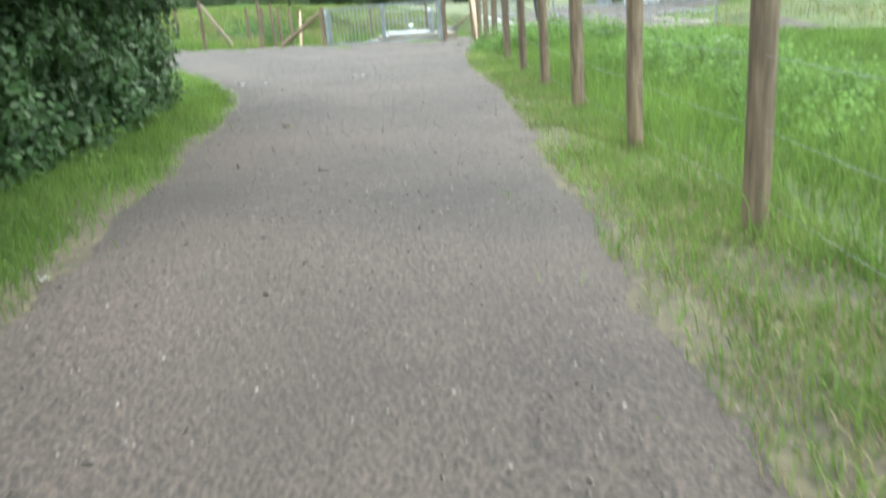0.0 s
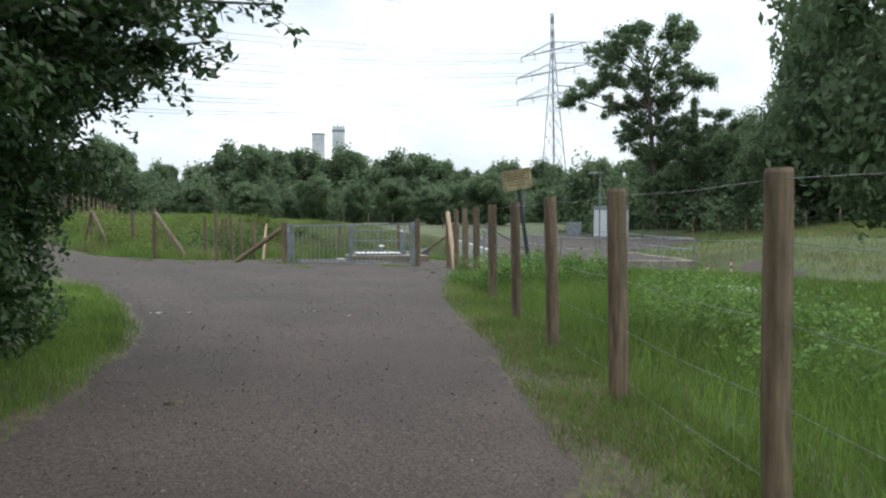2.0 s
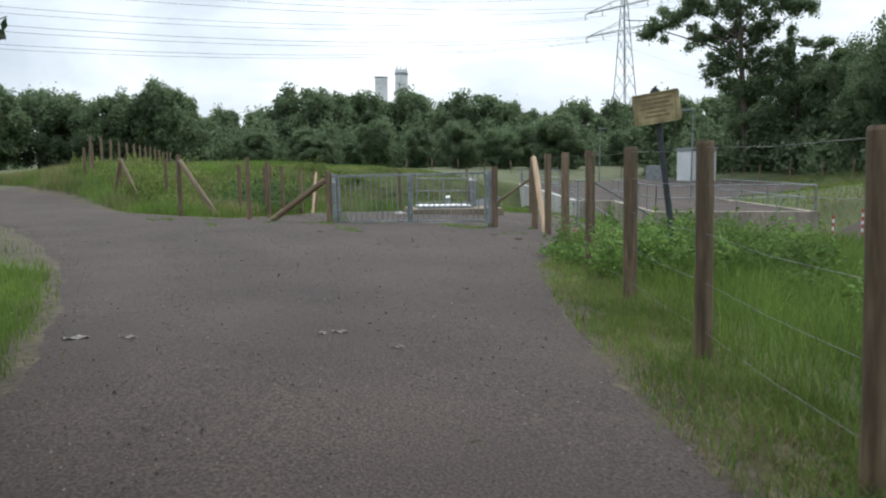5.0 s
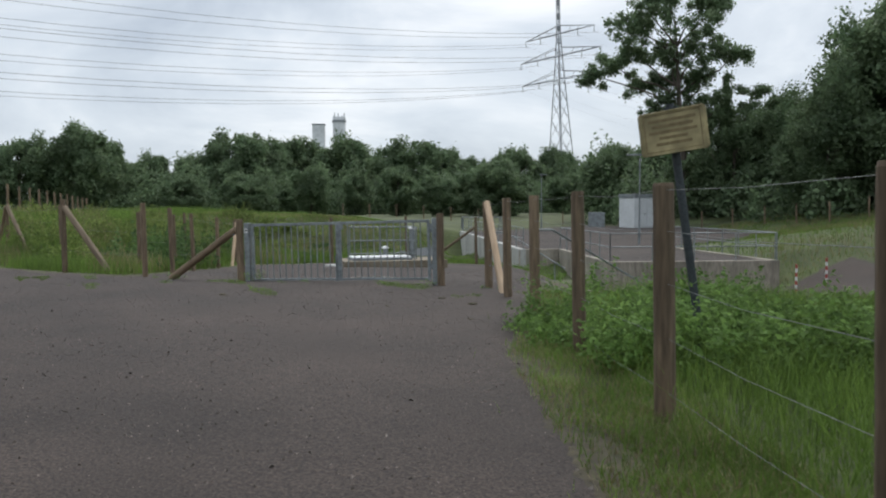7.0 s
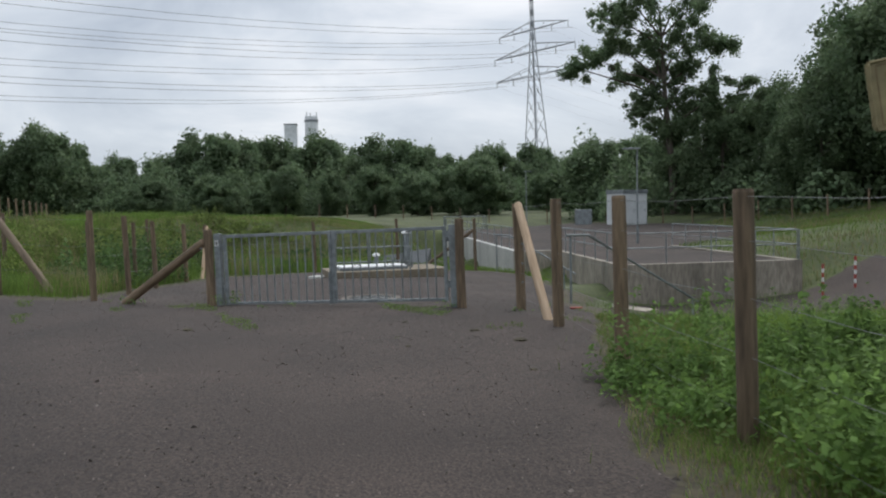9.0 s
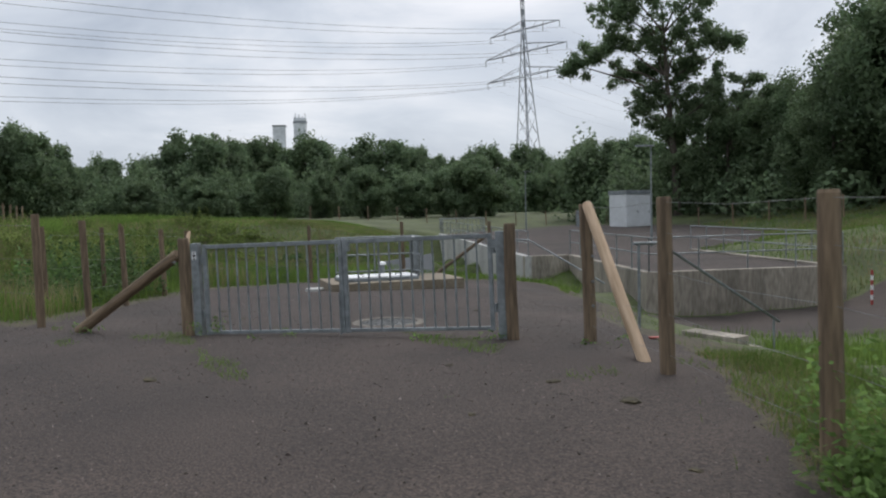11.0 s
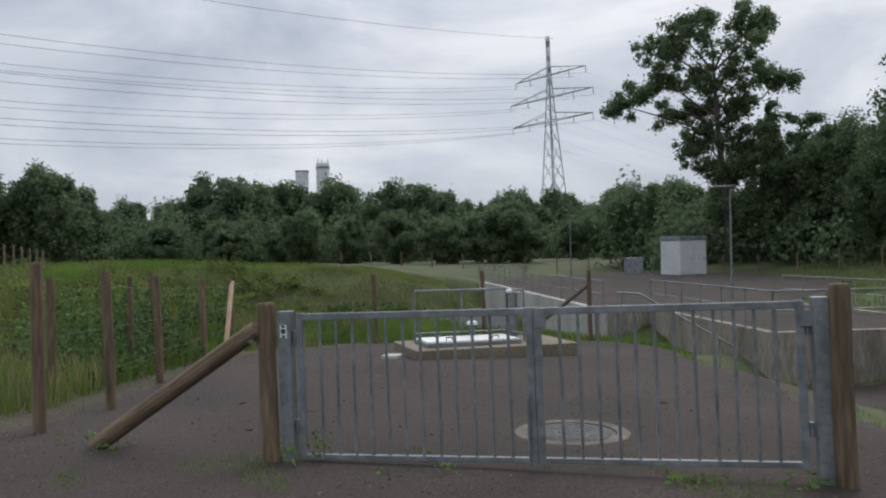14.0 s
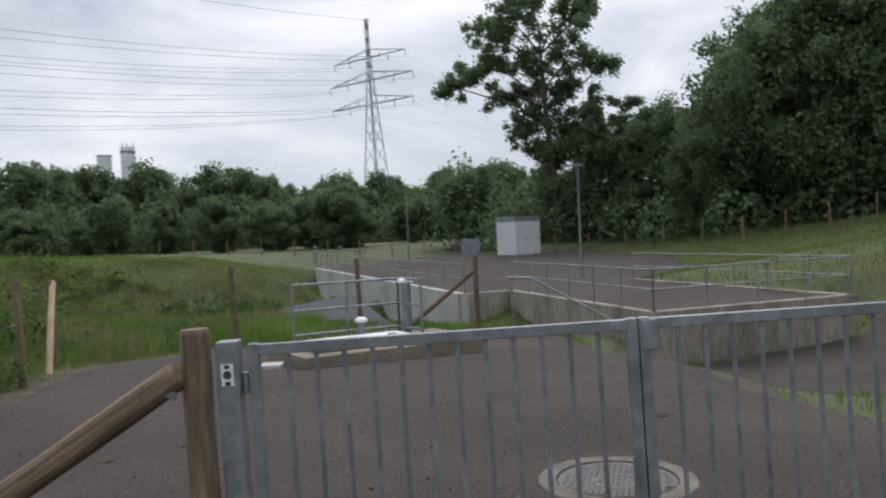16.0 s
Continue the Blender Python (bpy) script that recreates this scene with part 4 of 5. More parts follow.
def big_tree():
    t = empty("tree", (10.8, 66.5, hz(10.8, 66.5)))
    tagged(t, "tall open-crowned broadleaf tree with bare lower limbs", "tree")
    rng = np.random.default_rng(5)
    # leaf masses: sideways, height, half width, half height
    masses = [(-8.6, 14.4, 1.6, 1.0), (-6.6, 15.3, 1.7, 1.1), (-5.0, 18.8, 1.5, 1.3), (-3.6, 20.4, 2.0, 1.5), (-1.5, 21.0, 1.7, 1.2), (-2.6, 18.3, 2.2, 1.6), (2.0, 20.6, 1.4, 1.5), (3.4, 20.4, 0.9, 1.1), (2.3, 18.2, 2.0, 1.4),
              (-4.6, 16.2, 2.0, 1.1), (-1.4, 15.8, 2.2, 1.5), (1.8, 16.0, 2.2, 1.3), (4.6, 15.6, 1.8, 0.9), (-4.0, 13.5, 1.6, 0.8), (-0.8, 13.6, 2.0, 1.2), (1.8, 13.6, 1.8, 1.0),
              (-2.6, 10.2, 1.1, 1.2), (-0.8, 10.8, 1.9, 1.4), (1.5, 10.4, 1.9, 1.5), (3.7, 10.8, 1.3, 1.3), (-0.4, 8.4, 2.4, 1.3), (3.0, 8.2, 2.4, 1.4)]
    masses = [(x, rng.uniform(-1.6, 1.6), z, w, h) for x, z, w, h in masses]
    pos, nrm = [], []
    for x, y, z, w, h in masses:
        sub = rng.normal(size=(17, 3)) * np.array([w, w, h]) * 0.54 + np.array([x, y, z])
        for c in sub:
            k = rng.integers(70, 230)
            n = rng.normal(size=(k, 3)); n /= np.linalg.norm(n, axis=1)[:, None]
            pos.append(c + n * np.abs(rng.normal(0.55, 0.35, k))[:, None] * (0.45 + 0.15 * np.array([w, w, h])))
            nrm.append(n)
    c = new("crown", faces_mesh("crown", leaf_quads(rng, np.concatenate(pos), np.concatenate(nrm), 0.15), 4, "leaf"))
    c.parent = t
    bm = bmesh.new()
    stem = [Vector((0.6, 0, -0.3)), Vector((0.4, 0, 4)), Vector((0.0, 0, 8)), Vector((-0.3, 0, 12)), Vector((-0.5, 0, 16)), Vector((-0.7, 0, 19))]
    for i, (a, b) in enumerate(zip(stem, stem[1:])):
        rod_bm(bm, a, b, 0.42 * (1 - i * 0.17), 0.42 * (1 - (i + 1) * 0.17), seg=10)
    for x, y, z, w, h in masses:
        k = min(max((z - 3.5) / 4, 0.6), 4.2)
        a = stem[int(k)].lerp(stem[int(k) + 1], k % 1)
        end = Vector((x, y, z))
        m1 = a.lerp(end, 0.35) + Vector((rng.uniform(-0.4, 0.4), 0, rng.uniform(-0.2, 0.5)))
        m2 = a.lerp(end, 0.7) + Vector((rng.uniform(-0.4, 0.4), 0, rng.uniform(-0.6, 0.1)))
        for p, q, r1, r2 in ((a, m1, 0.11, 0.085), (m1, m2, 0.085, 0.06), (m2, end, 0.06, 0.03)):
            rod_bm(bm, p, q, r1, r2, seg=6)
    part("trunk", bm, "bark", t)
    return t


big_tree()


def side_tree():
    """The lower, lopsided tree leaning out beside the tall one, and a slim spire of leaves between them."""
    for name, label, at, masses, foot in (
            ("tree", "smaller lopsided broadleaf tree beside the tall one", (15.5, 65.0), [(1.6, 11.6, 1.6, 0.8), (3.4, 10.6, 1.9, 1.2), (1.2, 9.6, 1.4, 0.7), (4.4, 9.4, 1.1, 0.9), (0.4, 7.4, 2.2, 1.2), (3.2, 6.8, 2.4, 1.4)], 0.22),
            ("tree", "slim upright poplar between broadleaf trees", (15.0, 69.0), [(0, 12.8, 0.45, 1.3), (0.1, 10.6, 0.6, 1.4), (0, 8.4, 0.7, 1.4), (0, 6.2, 0.8, 1.5)], 0.15)):
        z0 = hz(*at)
        t = empty(name, (*at, z0))
        tagged(t, label, "tree")
        rng = np.random.default_rng(int(at[0] * 10))
        P, N = [], []
        bm = rod_bm(bmesh.new(), (0, 0, -0.2), (0, 0, 6.0), foot, foot * 0.6, seg=8)
        for x, z, w, h in masses:
            for c in rng.normal(size=(10, 3)) * np.array([w, w, h]) * 0.5 + np.array([x, 0, z]):
                n = rng.normal(size=(150, 3)); n /= np.linalg.norm(n, axis=1)[:, None]
                P.append(c + n * np.abs(rng.normal(0.55, 0.35, 150))[:, None] * np.array([w, w, h]) * 0.42)
                N.append(n)
            rod_bm(bm, (0, 0, min(5.5, z - 1.5)), (x, 0, z), foot * 0.45, 0.04, seg=6)
        c = new("crown", faces_mesh("crown", leaf_quads(rng, np.concatenate(P), np.concatenate(N), 0.13), 4, "leaf"))
        c.parent = t
        part("trunk", bm, "bark", t)


side_tree()


def scatter(name, label, category, pos, nrm, leaf, material, seed):
    rng = np.random.default_rng(seed)
    ob = new(name, faces_mesh(name, leaf_quads(rng, np.asarray(pos), np.asarray(nrm), leaf), 4, material))
    return tagged(ob, label, category, kind="stuff")


def undergrowth():
    rng = np.random.default_rng(8)
    P, N = [], []
    lines = [((-140, 40), (-70, 108), 60), ((-78, 84), (-52, 104), 60), ((-60, 104), (-10, 122), 120), ((-10, 122), (30, 100), 100), ((6, 72), (30, 58), 60), ((33, 60), (54, 36), 40), ((-150, 20), (-140, 40), 20), ((23, 56), (52, 31), 110), ((24, 62), (58, 36), 90)]
    for (x1, y1), (x2, y2), n in lines:
        for i in range(n):
            k = rng.uniform()
            x, y = x1 + (x2 - x1) * k + rng.normal() * 3, y1 + (y2 - y1) * k + rng.normal() * 3
            z, w = hz(x, y), rng.uniform(1.6, 3.6)
            h = rng.uniform(1.4, 3.6) if rng.uniform() < 0.75 else rng.uniform(4.0, 6.8)
            d = rng.normal(size=(380, 3)); d /= np.linalg.norm(d, axis=1)[:, None]
            p = d * np.abs(rng.normal(0.85, 0.1, 380))[:, None] * np.array([w, w, h]) + np.array([x, y, z + h * 0.5])
            ok = p[:, 2] > z
            P.append(p[ok]); N.append(d[ok])
    scatter("undergrowth", "dense dark green bushes along the edge of the wood", "undergrowth", np.concatenate(P), np.concatenate(N), 0.25, "leaf", 9)


undergrowth()


# ---- hedge beside the path ----
def edge_x(y):
    """The path's left edge."""
    return np.interp(y, [q[1] for q in LEFT_EDGE], [q[0] for q in LEFT_EDGE])


def hedge():
    rng = np.random.default_rng(21)
    h = empty("hedge_tree", (5.0, -18.0, 0))
    tagged(h, "overhanging dark green leafy tree thicket beside the path", "tree thicket")
    o = np.array([5.0, -18.0, 0])
    n = 620
    y = rng.uniform(-27, -13.6, n); z = rng.uniform(0.15, 5.6, n)
    over = np.clip((z - 1.1) / 1.2, 0, 1) * np.where(y < -16.6, 1.5, 1.1) + np.where(z > 2.4, rng.uniform(-0.7, 0.35, n), 0)
    front = np.interp(y, [-27, -22, -19.07, -17.5, -16.1, -14.4], [6.6, 6.45, 5.97, 5.3, 4.9, 4.0]) + over
    x = front - 0.35 - rng.uniform(0, 1.0, n) ** 2 * 1.6
    c = np.stack([x, y, z], 1)
    ly = rng.uniform(-26, -14.2, 150)
    low = np.stack([np.interp(ly, [-27, -22, -19.07, -17.5, -16.1, -14.4], [6.6, 6.45, 6.0, 5.45, 4.95, 4.0]) + rng.uniform(-0.5, 0.05, 150), ly, rng.uniform(0.08, 1.1, 150)], 1)
    c = np.concatenate([c, low])
    n = len(c)
    def canopy(y, k):
        """A place in the overhanging crown, k above its lower edge."""
        x = rng.uniform(3.0, np.interp(y, [-18, -14, -12.6], [6.6, 5.9, 3.7]))
        return np.array([x, y, 2.7 + 0.6 * max(0.0, x - 5.0) + 0.3 * max(0.0, y + 13.4) + k])

    extra = [canopy(rng.uniform(-18, -12.7), 0.15 + 1.9 * rng.uniform()) for _ in range(190)]
    c = np.concatenate([c, np.array(extra)])
    P, N = [], []
    for i, q in enumerate(c):
        k, s = (270, 0.42) if i < n else (180, 0.28)
        d = rng.normal(size=(k, 3)); d /= np.linalg.norm(d, axis=1)[:, None]
        p = q + d * rng.uniform(0.2, 1, k)[:, None] ** 0.6 * s * np.array([1, 1, 0.75])
        ok = p[:, 2] > 0.02
        P.append(p[ok] - o); N.append(d[ok] + np.array([0.5, 0, 0.4]))
    cr = new("foliage", faces_mesh("foliage", leaf_quads(rng, np.concatenate(P), np.concatenate(N), 0.047), 4, "leaf_dark"))
    cr.parent = h
    for k in range(5):
        bm = bmesh.new()
        a = Vector((4.6 - 0.25 * k, -22 + 1.8 * k, -0.1))
        for i in range(5):
            b = a + Vector((random.uniform(-0.1, 0.4), random.uniform(-0.3, 0.3), 1.1))
            rod_bm(bm, a - Vector(o), b - Vector(o), 0.13 - 0.02 * i, 0.11 - 0.02 * i, seg=8)
            a = b
        part("stem", bm, "bark", h)
    boughs = [((4.3, -17.0, 2.3), (5.4, -15.4, 3.1), (6.6, -14.1, 3.3)), ((4.0, -16.2, 2.2), (5.0, -15.0, 2.7), (5.9, -14.2, 2.95)), ((3.4, -15.6, 2.4), (3.9, -14.0, 2.9), (4.3, -12.8, 3.0)), ((3.2, -15.4, 2.0), (3.5, -13.8, 2.5), (3.8, -12.6, 2.6)), ((4.2, -17.4, 2.0), (5.4, -16.6, 2.7), (6.6, -16.0, 3.0))]
    for pts in boughs:
        bm = bmesh.new()
        for (p, q), r in zip(zip(pts, pts[1:]), (0.045, 0.022)):
            rod_bm(bm, Vector(p) - Vector(o), Vector(q) - Vector(o), r, r * 0.5, seg=6)
        part("branch", bm, "bark", h)
    # drooping sprays: a twig with single leaves along it, reaching over the path
    P, N = [], []
    for k in range(190):
        if k < 60:
            a, b = [np.array(q) for q in boughs[k % 5][1:]]
            base = a + (b - a) * rng.uniform(0.1, 1.0) + rng.normal(size=3) * 0.1
        else:
            base = canopy(rng.uniform(-18, -12.7), rng.uniform(-0.05, 0.25))
        way = np.array([rng.uniform(0.1, 0.8), rng.uniform(-0.1, 0.6), rng.uniform(-0.55, 0.05)])
        tip = base + way * rng.uniform(0.3, 0.6)
        if k < 60:
            part("twig", rod_bm(bmesh.new(), Vector(base - o), Vector(tip - o), 0.005, 0.002, seg=5), "bark", h)
        m = 26
        u = rng.uniform(0, 1, m)
        P.append(base + (tip - base) * u[:, None] + rng.normal(size=(m, 3)) * 0.06 - o)
        N.append(np.tile([0.3, -0.5, 0.9], (m, 1)))
    sp = new("sprays", faces_mesh("sprays", leaf_quads(rng, np.concatenate(P), np.concatenate(N), 0.055), 4, "leaf_dark"))
    sp.parent = h
    # deeper branches and leaves of the same thicket
    rng2 = np.random.default_rng(22)
    m = 16000
    p = np.stack([rng2.uniform(1.5, 5.2, m), rng2.uniform(-28, -14.2, m), rng2.uniform(0, 6.5, m)], 1)
    p[:, 0] = np.minimum(p[:, 0], np.interp(p[:, 1], [-27, -19, -16, -14], [5.6, 5.2, 3.9, 2.9]))
    inner = new("inner_foliage", faces_mesh("inner_foliage", leaf_quads(rng2, p - o, rng2.normal(size=(m, 3)), 0.17), 4, "leaf_dark"))
    inner.parent = h
    return h


hedge()


# ---- grass, weeds ----
def blades(name, label, x, y, hmin, hmax, width, material, seed, lean=0.35):
    rng = np.random.default_rng(seed)
    n = len(x)
    z = height(x, y) - 0.02
    h = rng.uniform(hmin, hmax, n)
    a = rng.uniform(0, 2 * np.pi, n)
    t = np.stack([np.cos(a), np.sin(a), np.zeros(n)], 1) * (width * rng.uniform(0.6, 1.3, n))[:, None]
    base = np.stack([x, y, z], 1)
    b = rng.uniform(0, 2 * np.pi, n)
    bend = np.stack([np.cos(b), np.sin(b), np.zeros(n)], 1) * (h * lean * rng.uniform(0.1, 1, n))[:, None]
    mid = base + bend * 0.35 + np.array([0, 0, 1]) * (h * 0.6)[:, None]
    tip = base + bend + np.array([0, 0, 1]) * (h * 0.98)[:, None]
    q1 = np.stack([base - t, base + t, mid + t * 0.75, mid - t * 0.75], 1)
    q2 = np.stack([mid - t * 0.75, mid + t * 0.75, tip + t * 0.1, tip - t * 0.1], 1)
    ob = new(name, faces_mesh(name, np.concatenate([q1, q2]), 4, material))
    return tagged(ob, label, "grass", kind="stuff")


def right_edge(y):
    """The path's right edge."""
    return np.interp(y, [q[1] for q in RIGHT_EDGE[::-1]], [q[0] for q in RIGHT_EDGE[::-1]])


def fence_x(y):
    return 5.54 + 0.722 * (-1.9 - y) / 2.22


def sample(n, x0, x1, y0, y1, seed, keep):
    rng = np.random.default_rng(seed)
    x, y = rng.uniform(x0, x1, n), rng.uniform(y0, y1, n)
    k = keep(x, y, rng)
    return x[k], y[k]


def verge_r(x, y, rng):
    """Thick grass along the fence, thinner where the nettles stand and beside the gate."""
    d = x - fence_x(y)
    edge = right_edge(y)
    return (d < 3.6) & (rng.uniform(size=x.shape) < np.clip((-1.0 - y) / 4, 0.12, 1)) & (rng.uniform(size=x.shape) < np.clip((x - edge - 0.5) / 1.1, 0, 1)) & (x > edge + 0.5 + 0.15 * wobble(x, y, 2.0, 7)) & ~on_path(x, y)


blades("tall_grass", "tall bright green grass along the fence", *sample(330000, 5.5, 19, -30, 0.2, 1, verge_r), 0.12, 0.48, 0.0035, "grass", 2, 0.75)


def fringe(x, y, rng):
    s = path_sd(x, y)
    return (s < 0.6) & (s > -1.1) & (rng.uniform(size=x.shape) < np.clip(0.12 + (0.05 - s) * 1.2, 0.035, 1) + 0.1 * (wobble(x, y, 3.3, 5) > 0.7)) & ~((y > 0.4) & (x > 4.2) & (rng.uniform(size=x.shape) < 0.75)) & (rng.uniform(size=x.shape) < np.clip(0.75 - 0.8 * s, 0.05, 1) * (0.5 + 0.5 * (wobble(x, y, 2.7, 9) > -0.4)))


blades("short_grass", "short trampled grass fringing the gravel path", *sample(330000, -14, 13, -30, 13, 3, fringe), 0.03, 0.13, 0.0035, "grass", 4, 0.6)


def edges(n, seed, side):
    rng = np.random.default_rng(seed)
    y = rng.uniform(-30, -0.3 if side > 0 else -9, n)
    d = rng.uniform(0, 1, n) ** 0.9 * 1.2 - 0.12
    if side > 0:
        e = right_edge(y)
    else:
        e = edge_x(y)
    x = e + side * d
    k = rng.uniform(size=n) < np.clip(0.25 + (0.15 - path_sd(x, y)) * 1.6, 0.03, 1) * (0.35 + 0.65 * (wobble(x, y, 2.2, 9) > -0.5))
    return x[k], y[k]


blades("edge_grass", "short worn grass creeping over the gravel's edge", *edges(75000, 61, 1), 0.03, 0.14, 0.0032, "grass", 62, 0.9)
blades("edge_tufts", "short worn grass creeping over the gravel beside the thicket", *edges(60000, 63, -1), 0.03, 0.14, 0.0032, "grass", 64, 0.9)
blades("edge_straw", "brownish dead grass along the gravel's edge", *edges(70000, 65, 1), 0.02, 0.10, 0.003, "dry", 66, 1.2)


def tufts(x, y, rng):
    return on_path(x, y) & (wobble(x, y, 1.7, 4) + 0.5 * wobble(x, y, 5.1, 8) > 0.75 + 0.3 * np.abs(y + 0.25)) & (rng.uniform(size=x.shape) < 0.35)


blades("gate_tufts", "sparse grass tufts in the gravel before the gate", *sample(160000, -5, 6.3, -3.2, 0.6, 67, tufts), 0.02, 0.10, 0.003, "grass", 68, 1.0)


def verge_l(x, y, rng):
    return (x < edge_x(y) - 0.05) & (x > edge_x(y) - 2.6) & ~on_path(x, y)


blades("verge_grass", "green grass on the verge before the thicket", *sample(90000, -3, 8.5, -30, -8.6, 5, verge_l), 0.06, 0.24, 0.004, "grass", 6, 0.7)


def meadow_l(x, y, rng):
    return ~on_path(x, y) & (path_sd(x, y) < -0.3) & (y > -0.5 - 0.55 * (x + 2)) & (x < -2.2) & ~((y > 20) & (x > -15))


blades("meadow_grass", "rough meadow grass on the mound", *sample(190000, -26, -2, 0, 40, 7, meadow_l), 0.10, 0.46, 0.007, "grass", 8, 0.6)


def meadow_b(x, y, rng):
    return ~on_path(x, y) & ~inside(x, y, PLAZA)


blades("field_grass", "mown green field grass behind the forecourt", *sample(150000, -16, 4, 12, 46, 9, meadow_b), 0.05, 0.2, 0.008, "grass", 10, 0.6)


def meadow_r(x, y, rng):
    return ~((y > -1) & (x < 8) & (rng.uniform(size=x.shape) < 0.4)) & (x > fence_x(np.minimum(y, 0)) + 2) & ~inside(x, y, PLAZA) & ~inside(x, y, LOW_YARD) & ~on_path(x, y)


blades("lawn_grass", "yellowish green grass behind the fence", *sample(150000, 6, 40, -28, 58, 11, meadow_r), 0.06, 0.24, 0.010, "grass", 12)
blades("lawn_near", "lush green grass on the low meadow behind the fence", *sample(170000, 8, 24, -26, 8, 73, meadow_r), 0.08, 0.26, 0.006, "grass", 74, 0.8)
blades("dry_grass", "dry straw-coloured grass patches on the slope", *sample(50000, 12, 40, 4, 58, 13, lambda x, y, r: meadow_r(x, y, r) & (wobble(x, y, 0.5, 3) > 0.1)), 0.1, 0.35, 0.010, "dry", 14)
blades("berm_grass", "mown brownish grass on the berm behind the hollow", *sample(60000, -15, -3.5, 20, 38, 71, lambda x, y, r: (height(x, y) > -0.9) & (r.uniform(size=x.shape) < 0.35 + 0.4 * (wobble(x, y, 0.7, 2) > 0))), 0.05, 0.2, 0.009, "dry", 72)
blades("dry_stalks", "pale dry grass stalks among the meadow weeds", *sample(40000, -24, -3, 1.5, 20, 15, lambda x, y, r: meadow_l(x, y, r) & (wobble(x, y, 0.8, 6) > 0.1)), 0.2, 0.62, 0.006, "dry", 16)


def weeds(name, label, spots, seed, leaf=0.05, material="weed"):
    """Leafy plants; spots: x, y, height, spread, leaves."""
    rng = np.random.default_rng(seed)
    P, N, S = [], [], []
    for x, y, h, w, k in spots:
        z = hz(x, y)
        stems = max(3, k // 26)
        for s in range(stems):
            a, r = rng.uniform(0, 6.28), w * rng.uniform() ** 0.5
            sx, sy, sh = x + r * math.cos(a), y + r * math.sin(a), h * rng.uniform(0.55, 1.1)
            m = k // stems
            t = rng.uniform(0.15, 1, m)
            ang = rng.uniform(0, 6.28, m)
            rad = rng.uniform(0.03, 0.17, m) * (1.25 - t)
            P.append(np.stack([sx + rad * np.cos(ang) + 0.1 * t * math.cos(a), sy + rad * np.sin(ang) + 0.1 * t * math.sin(a), z + sh * t], 1))
            N.append(np.stack([0.4 * np.cos(ang), 0.4 * np.sin(ang), np.full(m, 1.1)], 1))
    return scatter(name, label, "weeds", np.concatenate(P), np.concatenate(N), leaf, material, seed + 1)


def spots_along(n, seed, y0, y1, d0, d1, h0, h1, k):
    rng = random.Random(seed)
    out = []
    for i in range(n):
        y = rng.uniform(y0, y1)
        out.append((float(fence_x(y)) + rng.uniform(d0, d1), y, rng.uniform(h0, h1), rng.uniform(0.2, 0.4), k))
    return out


weeds("nettles", "dense green nettles and brambles along the fence", spots_along(60, 1, -7.3, -3.7, 0.15, 2.6, 0.35, 0.75, 420) + spots_along(12, 3, -6.6, -4.4, -0.15, 0.2, 0.15, 0.35, 220) + spots_along(34, 4, -12.5, -7.6, 1.7, 3.8, 0.3, 0.65, 340) + spots_along(46, 2, -20, -12, 0.9, 3.2, 0.35, 0.7, 280), 41, 0.031)
weeds("verge_weeds", "leafy weeds on the verge below the thicket", [(float(edge_x(y)) - 0.85 - random.random() * 0.9, y, 0.14 + 0.3 * random.random(), 0.22, 150) for y in [-20 + 0.19 * i for i in range(48)]], 43, 0.03)
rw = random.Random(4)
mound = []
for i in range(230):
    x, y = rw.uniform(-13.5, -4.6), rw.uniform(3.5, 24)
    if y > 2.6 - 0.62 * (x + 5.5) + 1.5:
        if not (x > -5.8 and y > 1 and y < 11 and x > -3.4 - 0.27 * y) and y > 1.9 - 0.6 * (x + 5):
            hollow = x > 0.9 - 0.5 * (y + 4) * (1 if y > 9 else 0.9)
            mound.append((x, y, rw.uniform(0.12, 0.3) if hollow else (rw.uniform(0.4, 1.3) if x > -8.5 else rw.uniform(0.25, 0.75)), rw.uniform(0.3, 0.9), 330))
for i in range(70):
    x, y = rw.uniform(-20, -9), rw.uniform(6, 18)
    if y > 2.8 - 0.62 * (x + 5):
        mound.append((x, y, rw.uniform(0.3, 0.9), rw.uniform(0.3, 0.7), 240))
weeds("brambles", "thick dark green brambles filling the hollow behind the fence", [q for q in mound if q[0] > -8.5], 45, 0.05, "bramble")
weeds("mound_weeds", "bright yellowish green weeds covering the mound", [q for q in mound if q[0] <= -8.5], 55, 0.045, "meadow_weed")
weeds("gate_weeds", "small weeds at the foot of the gate", [(0.25, -0.05, 0.25, 0.12, 90), (0.1, 0.1, 0.2, 0.1, 60), (3.9, -0.1, 0.12, 0.15, 60), (-1.5, 0.1, 0.12, 0.2, 60), (1.2, -0.15, 0.08, 0.3, 40), (2.8, -0.12, 0.1, 0.3, 50), (5.0, 0.0, 0.12, 0.2, 50)], 47, 0.022)


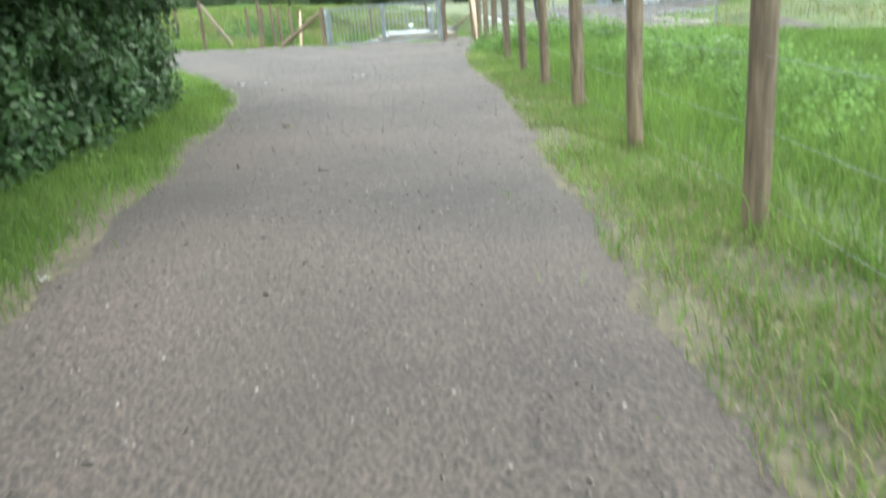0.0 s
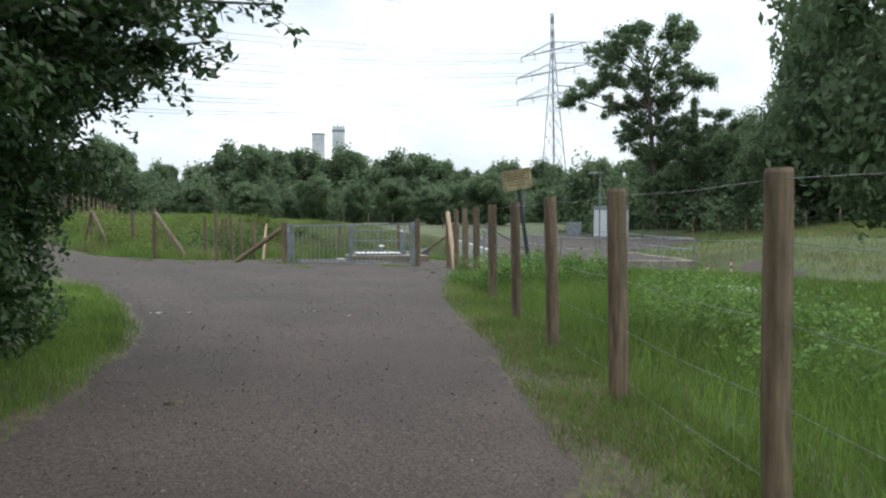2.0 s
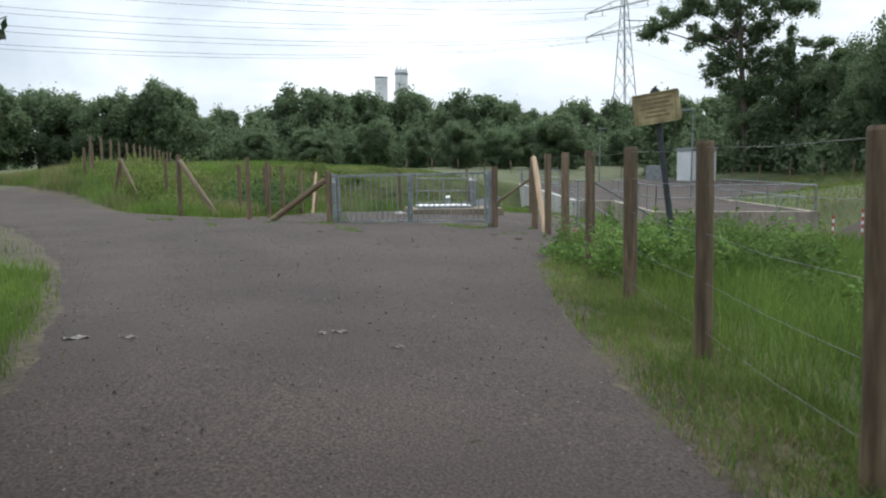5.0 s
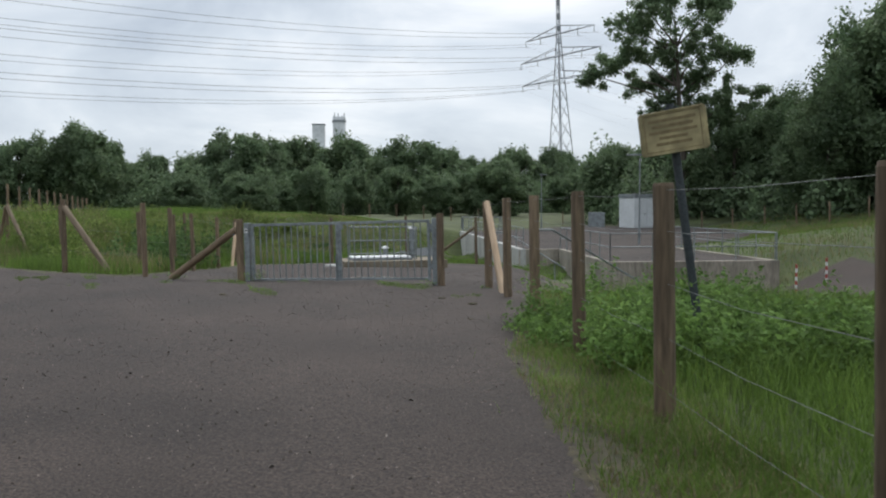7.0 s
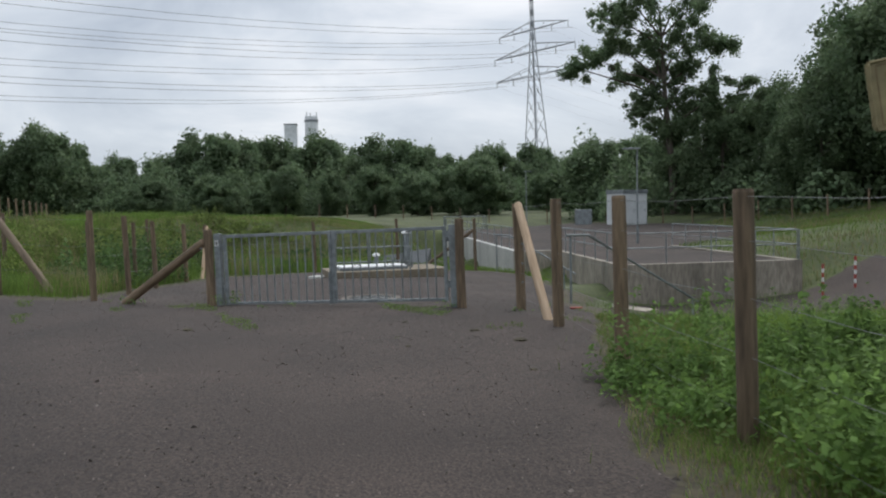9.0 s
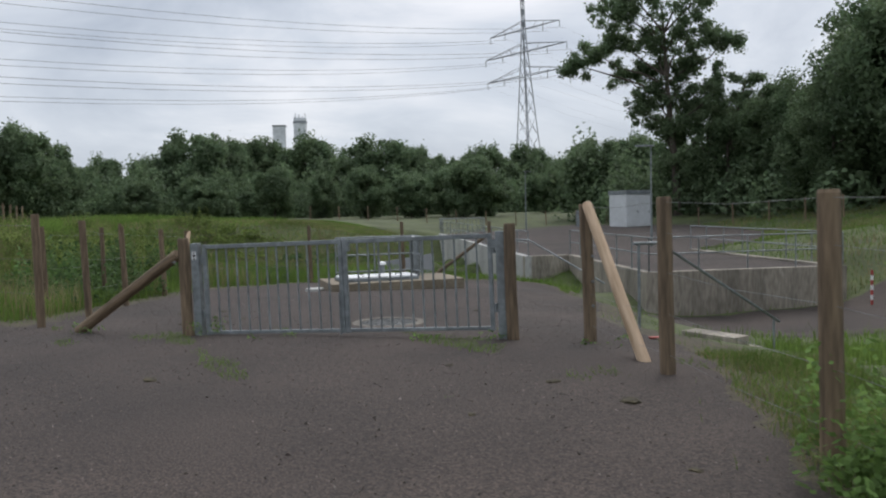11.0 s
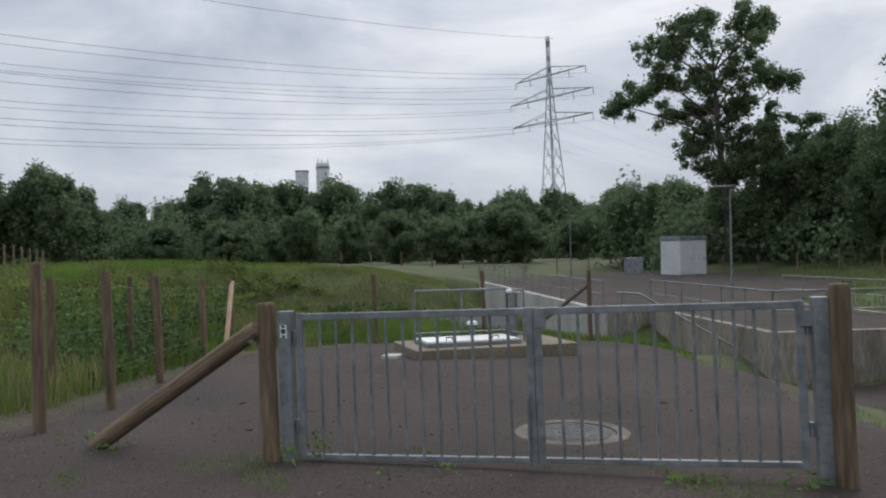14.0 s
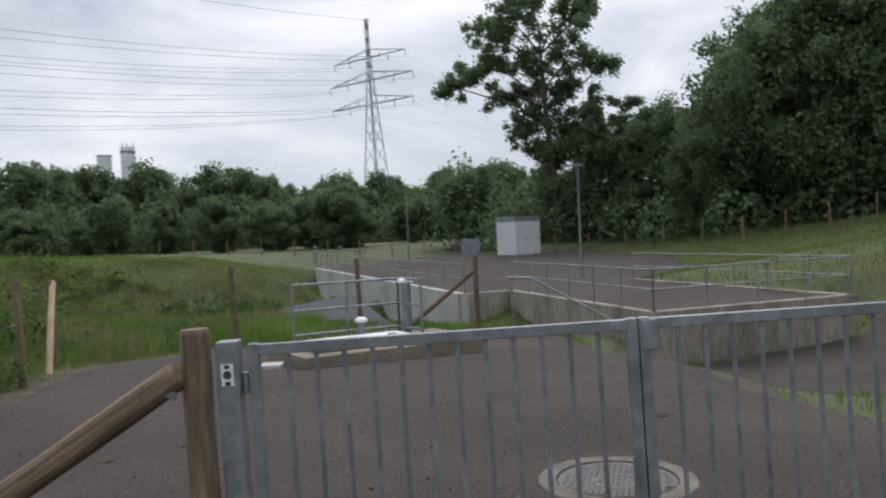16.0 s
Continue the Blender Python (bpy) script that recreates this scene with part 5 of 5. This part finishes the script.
# ---- loose stones and litter ----
def stones():
    rng = np.random.default_rng(51)
    x, y = rng.uniform(-8, 12, 85000), rng.uniform(-26, 9, 85000)
    k = on_path(x, y)
    x, y = x[k], y[k]
    n = len(x)
    z = height(x, y) + 0.014
    s = rng.uniform(0.004, 0.014, n) * np.where(rng.uniform(size=n) < 0.02, 2.0, 1)
    c = np.stack([x, y, z], 1)
    d = rng.normal(size=(n, 3, 3)); d[:, :, 2] = 0
    d /= np.linalg.norm(d, axis=2)[:, :, None]
    base = c[:, None, :] + d * s[:, None, None]
    top = c + np.array([0, 0, 1]) * (s * 0.7)[:, None]
    tri = np.concatenate([np.stack([base[:, i], base[:, (i + 1) % 3], top], 1) for i in range(3)])
    ob = new("gravel_stones", faces_mesh("gravel_stones", tri, 3, "stone"))
    tagged(ob, "scattered loose stones on the compacted gravel", "stones", kind="stuff")


stones()


def scrap(x, y, w, d, rz):
    bm = bmesh.new()
    n = 5
    vs = [[bm.verts.new((w * (i / n - 0.5), d * (j / 3 - 0.5) * (1 - 0.3 * abs(i / n - 0.5)), 0.006 + 0.012 * math.sin(i * 1.7 + j))) for j in range(4)] for i in range(n + 1)]
    for i in range(n):
        for j in range(3):
            bm.faces.new((vs[i][j], vs[i + 1][j], vs[i + 1][j + 1], vs[i][j + 1]))
    bmesh.ops.solidify(bm, geom=bm.faces[:], thickness=0.004)
    ob = part("paper_scrap", bm, "petal")
    ob.matrix_world = pose(x, y, hz(x, y) + 0.022, 0, 0, rz)
    tagged(ob, "crumpled white scrap lying on the gravel path", "litter", "scraps on the path")


for q in ((5.66, -10.95, 0.13, 0.05, 10), (5.55, -11.05, 0.08, 0.06, 60), (6.3, -11.3, 0.10, 0.03, 0), (3.8, -11.8, 0.18, 0.09, 40), (4.17, -11.65, 0.14, 0.04, 10), (7.95, -20.9, 0.05, 0.04, 20)):
    scrap(*q)


def scrap_red():
    ob = part("plastic_scrap", box((-0.09, -0.03, 0.0), (0.09, 0.03, 0.02), 0.006), "red")
    ob.matrix_world = pose(5.6, 0.7, hz(5.6, 0.7) + 0.012, 0, 0, 20)
    tagged(ob, "small red plastic scrap on the ground", "litter")


scrap_red()


def bolts(x, y, zs, way):
    """Bolt heads with washers on a fence post."""
    for z in zs:
        ob = part("bolt", rod_bm(bmesh.new(), (0, 0, 0), (way[0] * 0.02, way[1] * 0.02, 0), 0.018, seg=8), "wire")
        ob.matrix_world = pose(x + way[0] * 0.064, y + way[1] * 0.064, z)
        tagged(ob, "galvanised bolt head in the timber corner post", "bolt", "bolts in the corner post")


bolts(4.85, 0.1, (0.35, 0.62, 0.9, 1.18), (0.45, -0.89))
pl = part("strap", box((-0.07, -0.004, -0.018), (0.07, 0.0, 0.018), 0.002), "wire")
pl.matrix_world = pose(-0.17, -0.055, 0.90, 0, 20, 0)
tagged(pl, "flat galvanised strap nailed over the strut", "strap")


def clod(x, y, r, seed):
    rng = random.Random(seed)
    bm = bmesh.new()
    bmesh.ops.create_icosphere(bm, subdivisions=2, radius=r)
    for v in bm.verts:
        v.co = Vector((v.co.x * 1.5, v.co.y, v.co.z * 0.45)) * rng.uniform(0.75, 1.2)
    ob = part("clod", bm, "worn")
    ob.matrix_world = pose(x, y, hz(x, y) + 0.012, 0, 0, rng.uniform(0, 360))
    tagged(ob, "small dark clod of earth on the gravel", "clod", "clods on the gravel")


for i, (x, y) in enumerate(((-0.75, 1.1), (-0.6, 2.2), (-1.1, 3.0), (3.6, -1.7), (4.6, -2.3), (5.2, -2.9), (4.1, -3.4), (-0.2, 1.9), (1.1, -2.6), (5.5, -4.4), (3.0, 3.5), (-1.6, 2.6), (7.4, -13.0), (6.9, -16.2))):
    clod(x, y, 0.03 + 0.015 * (i % 3), i)
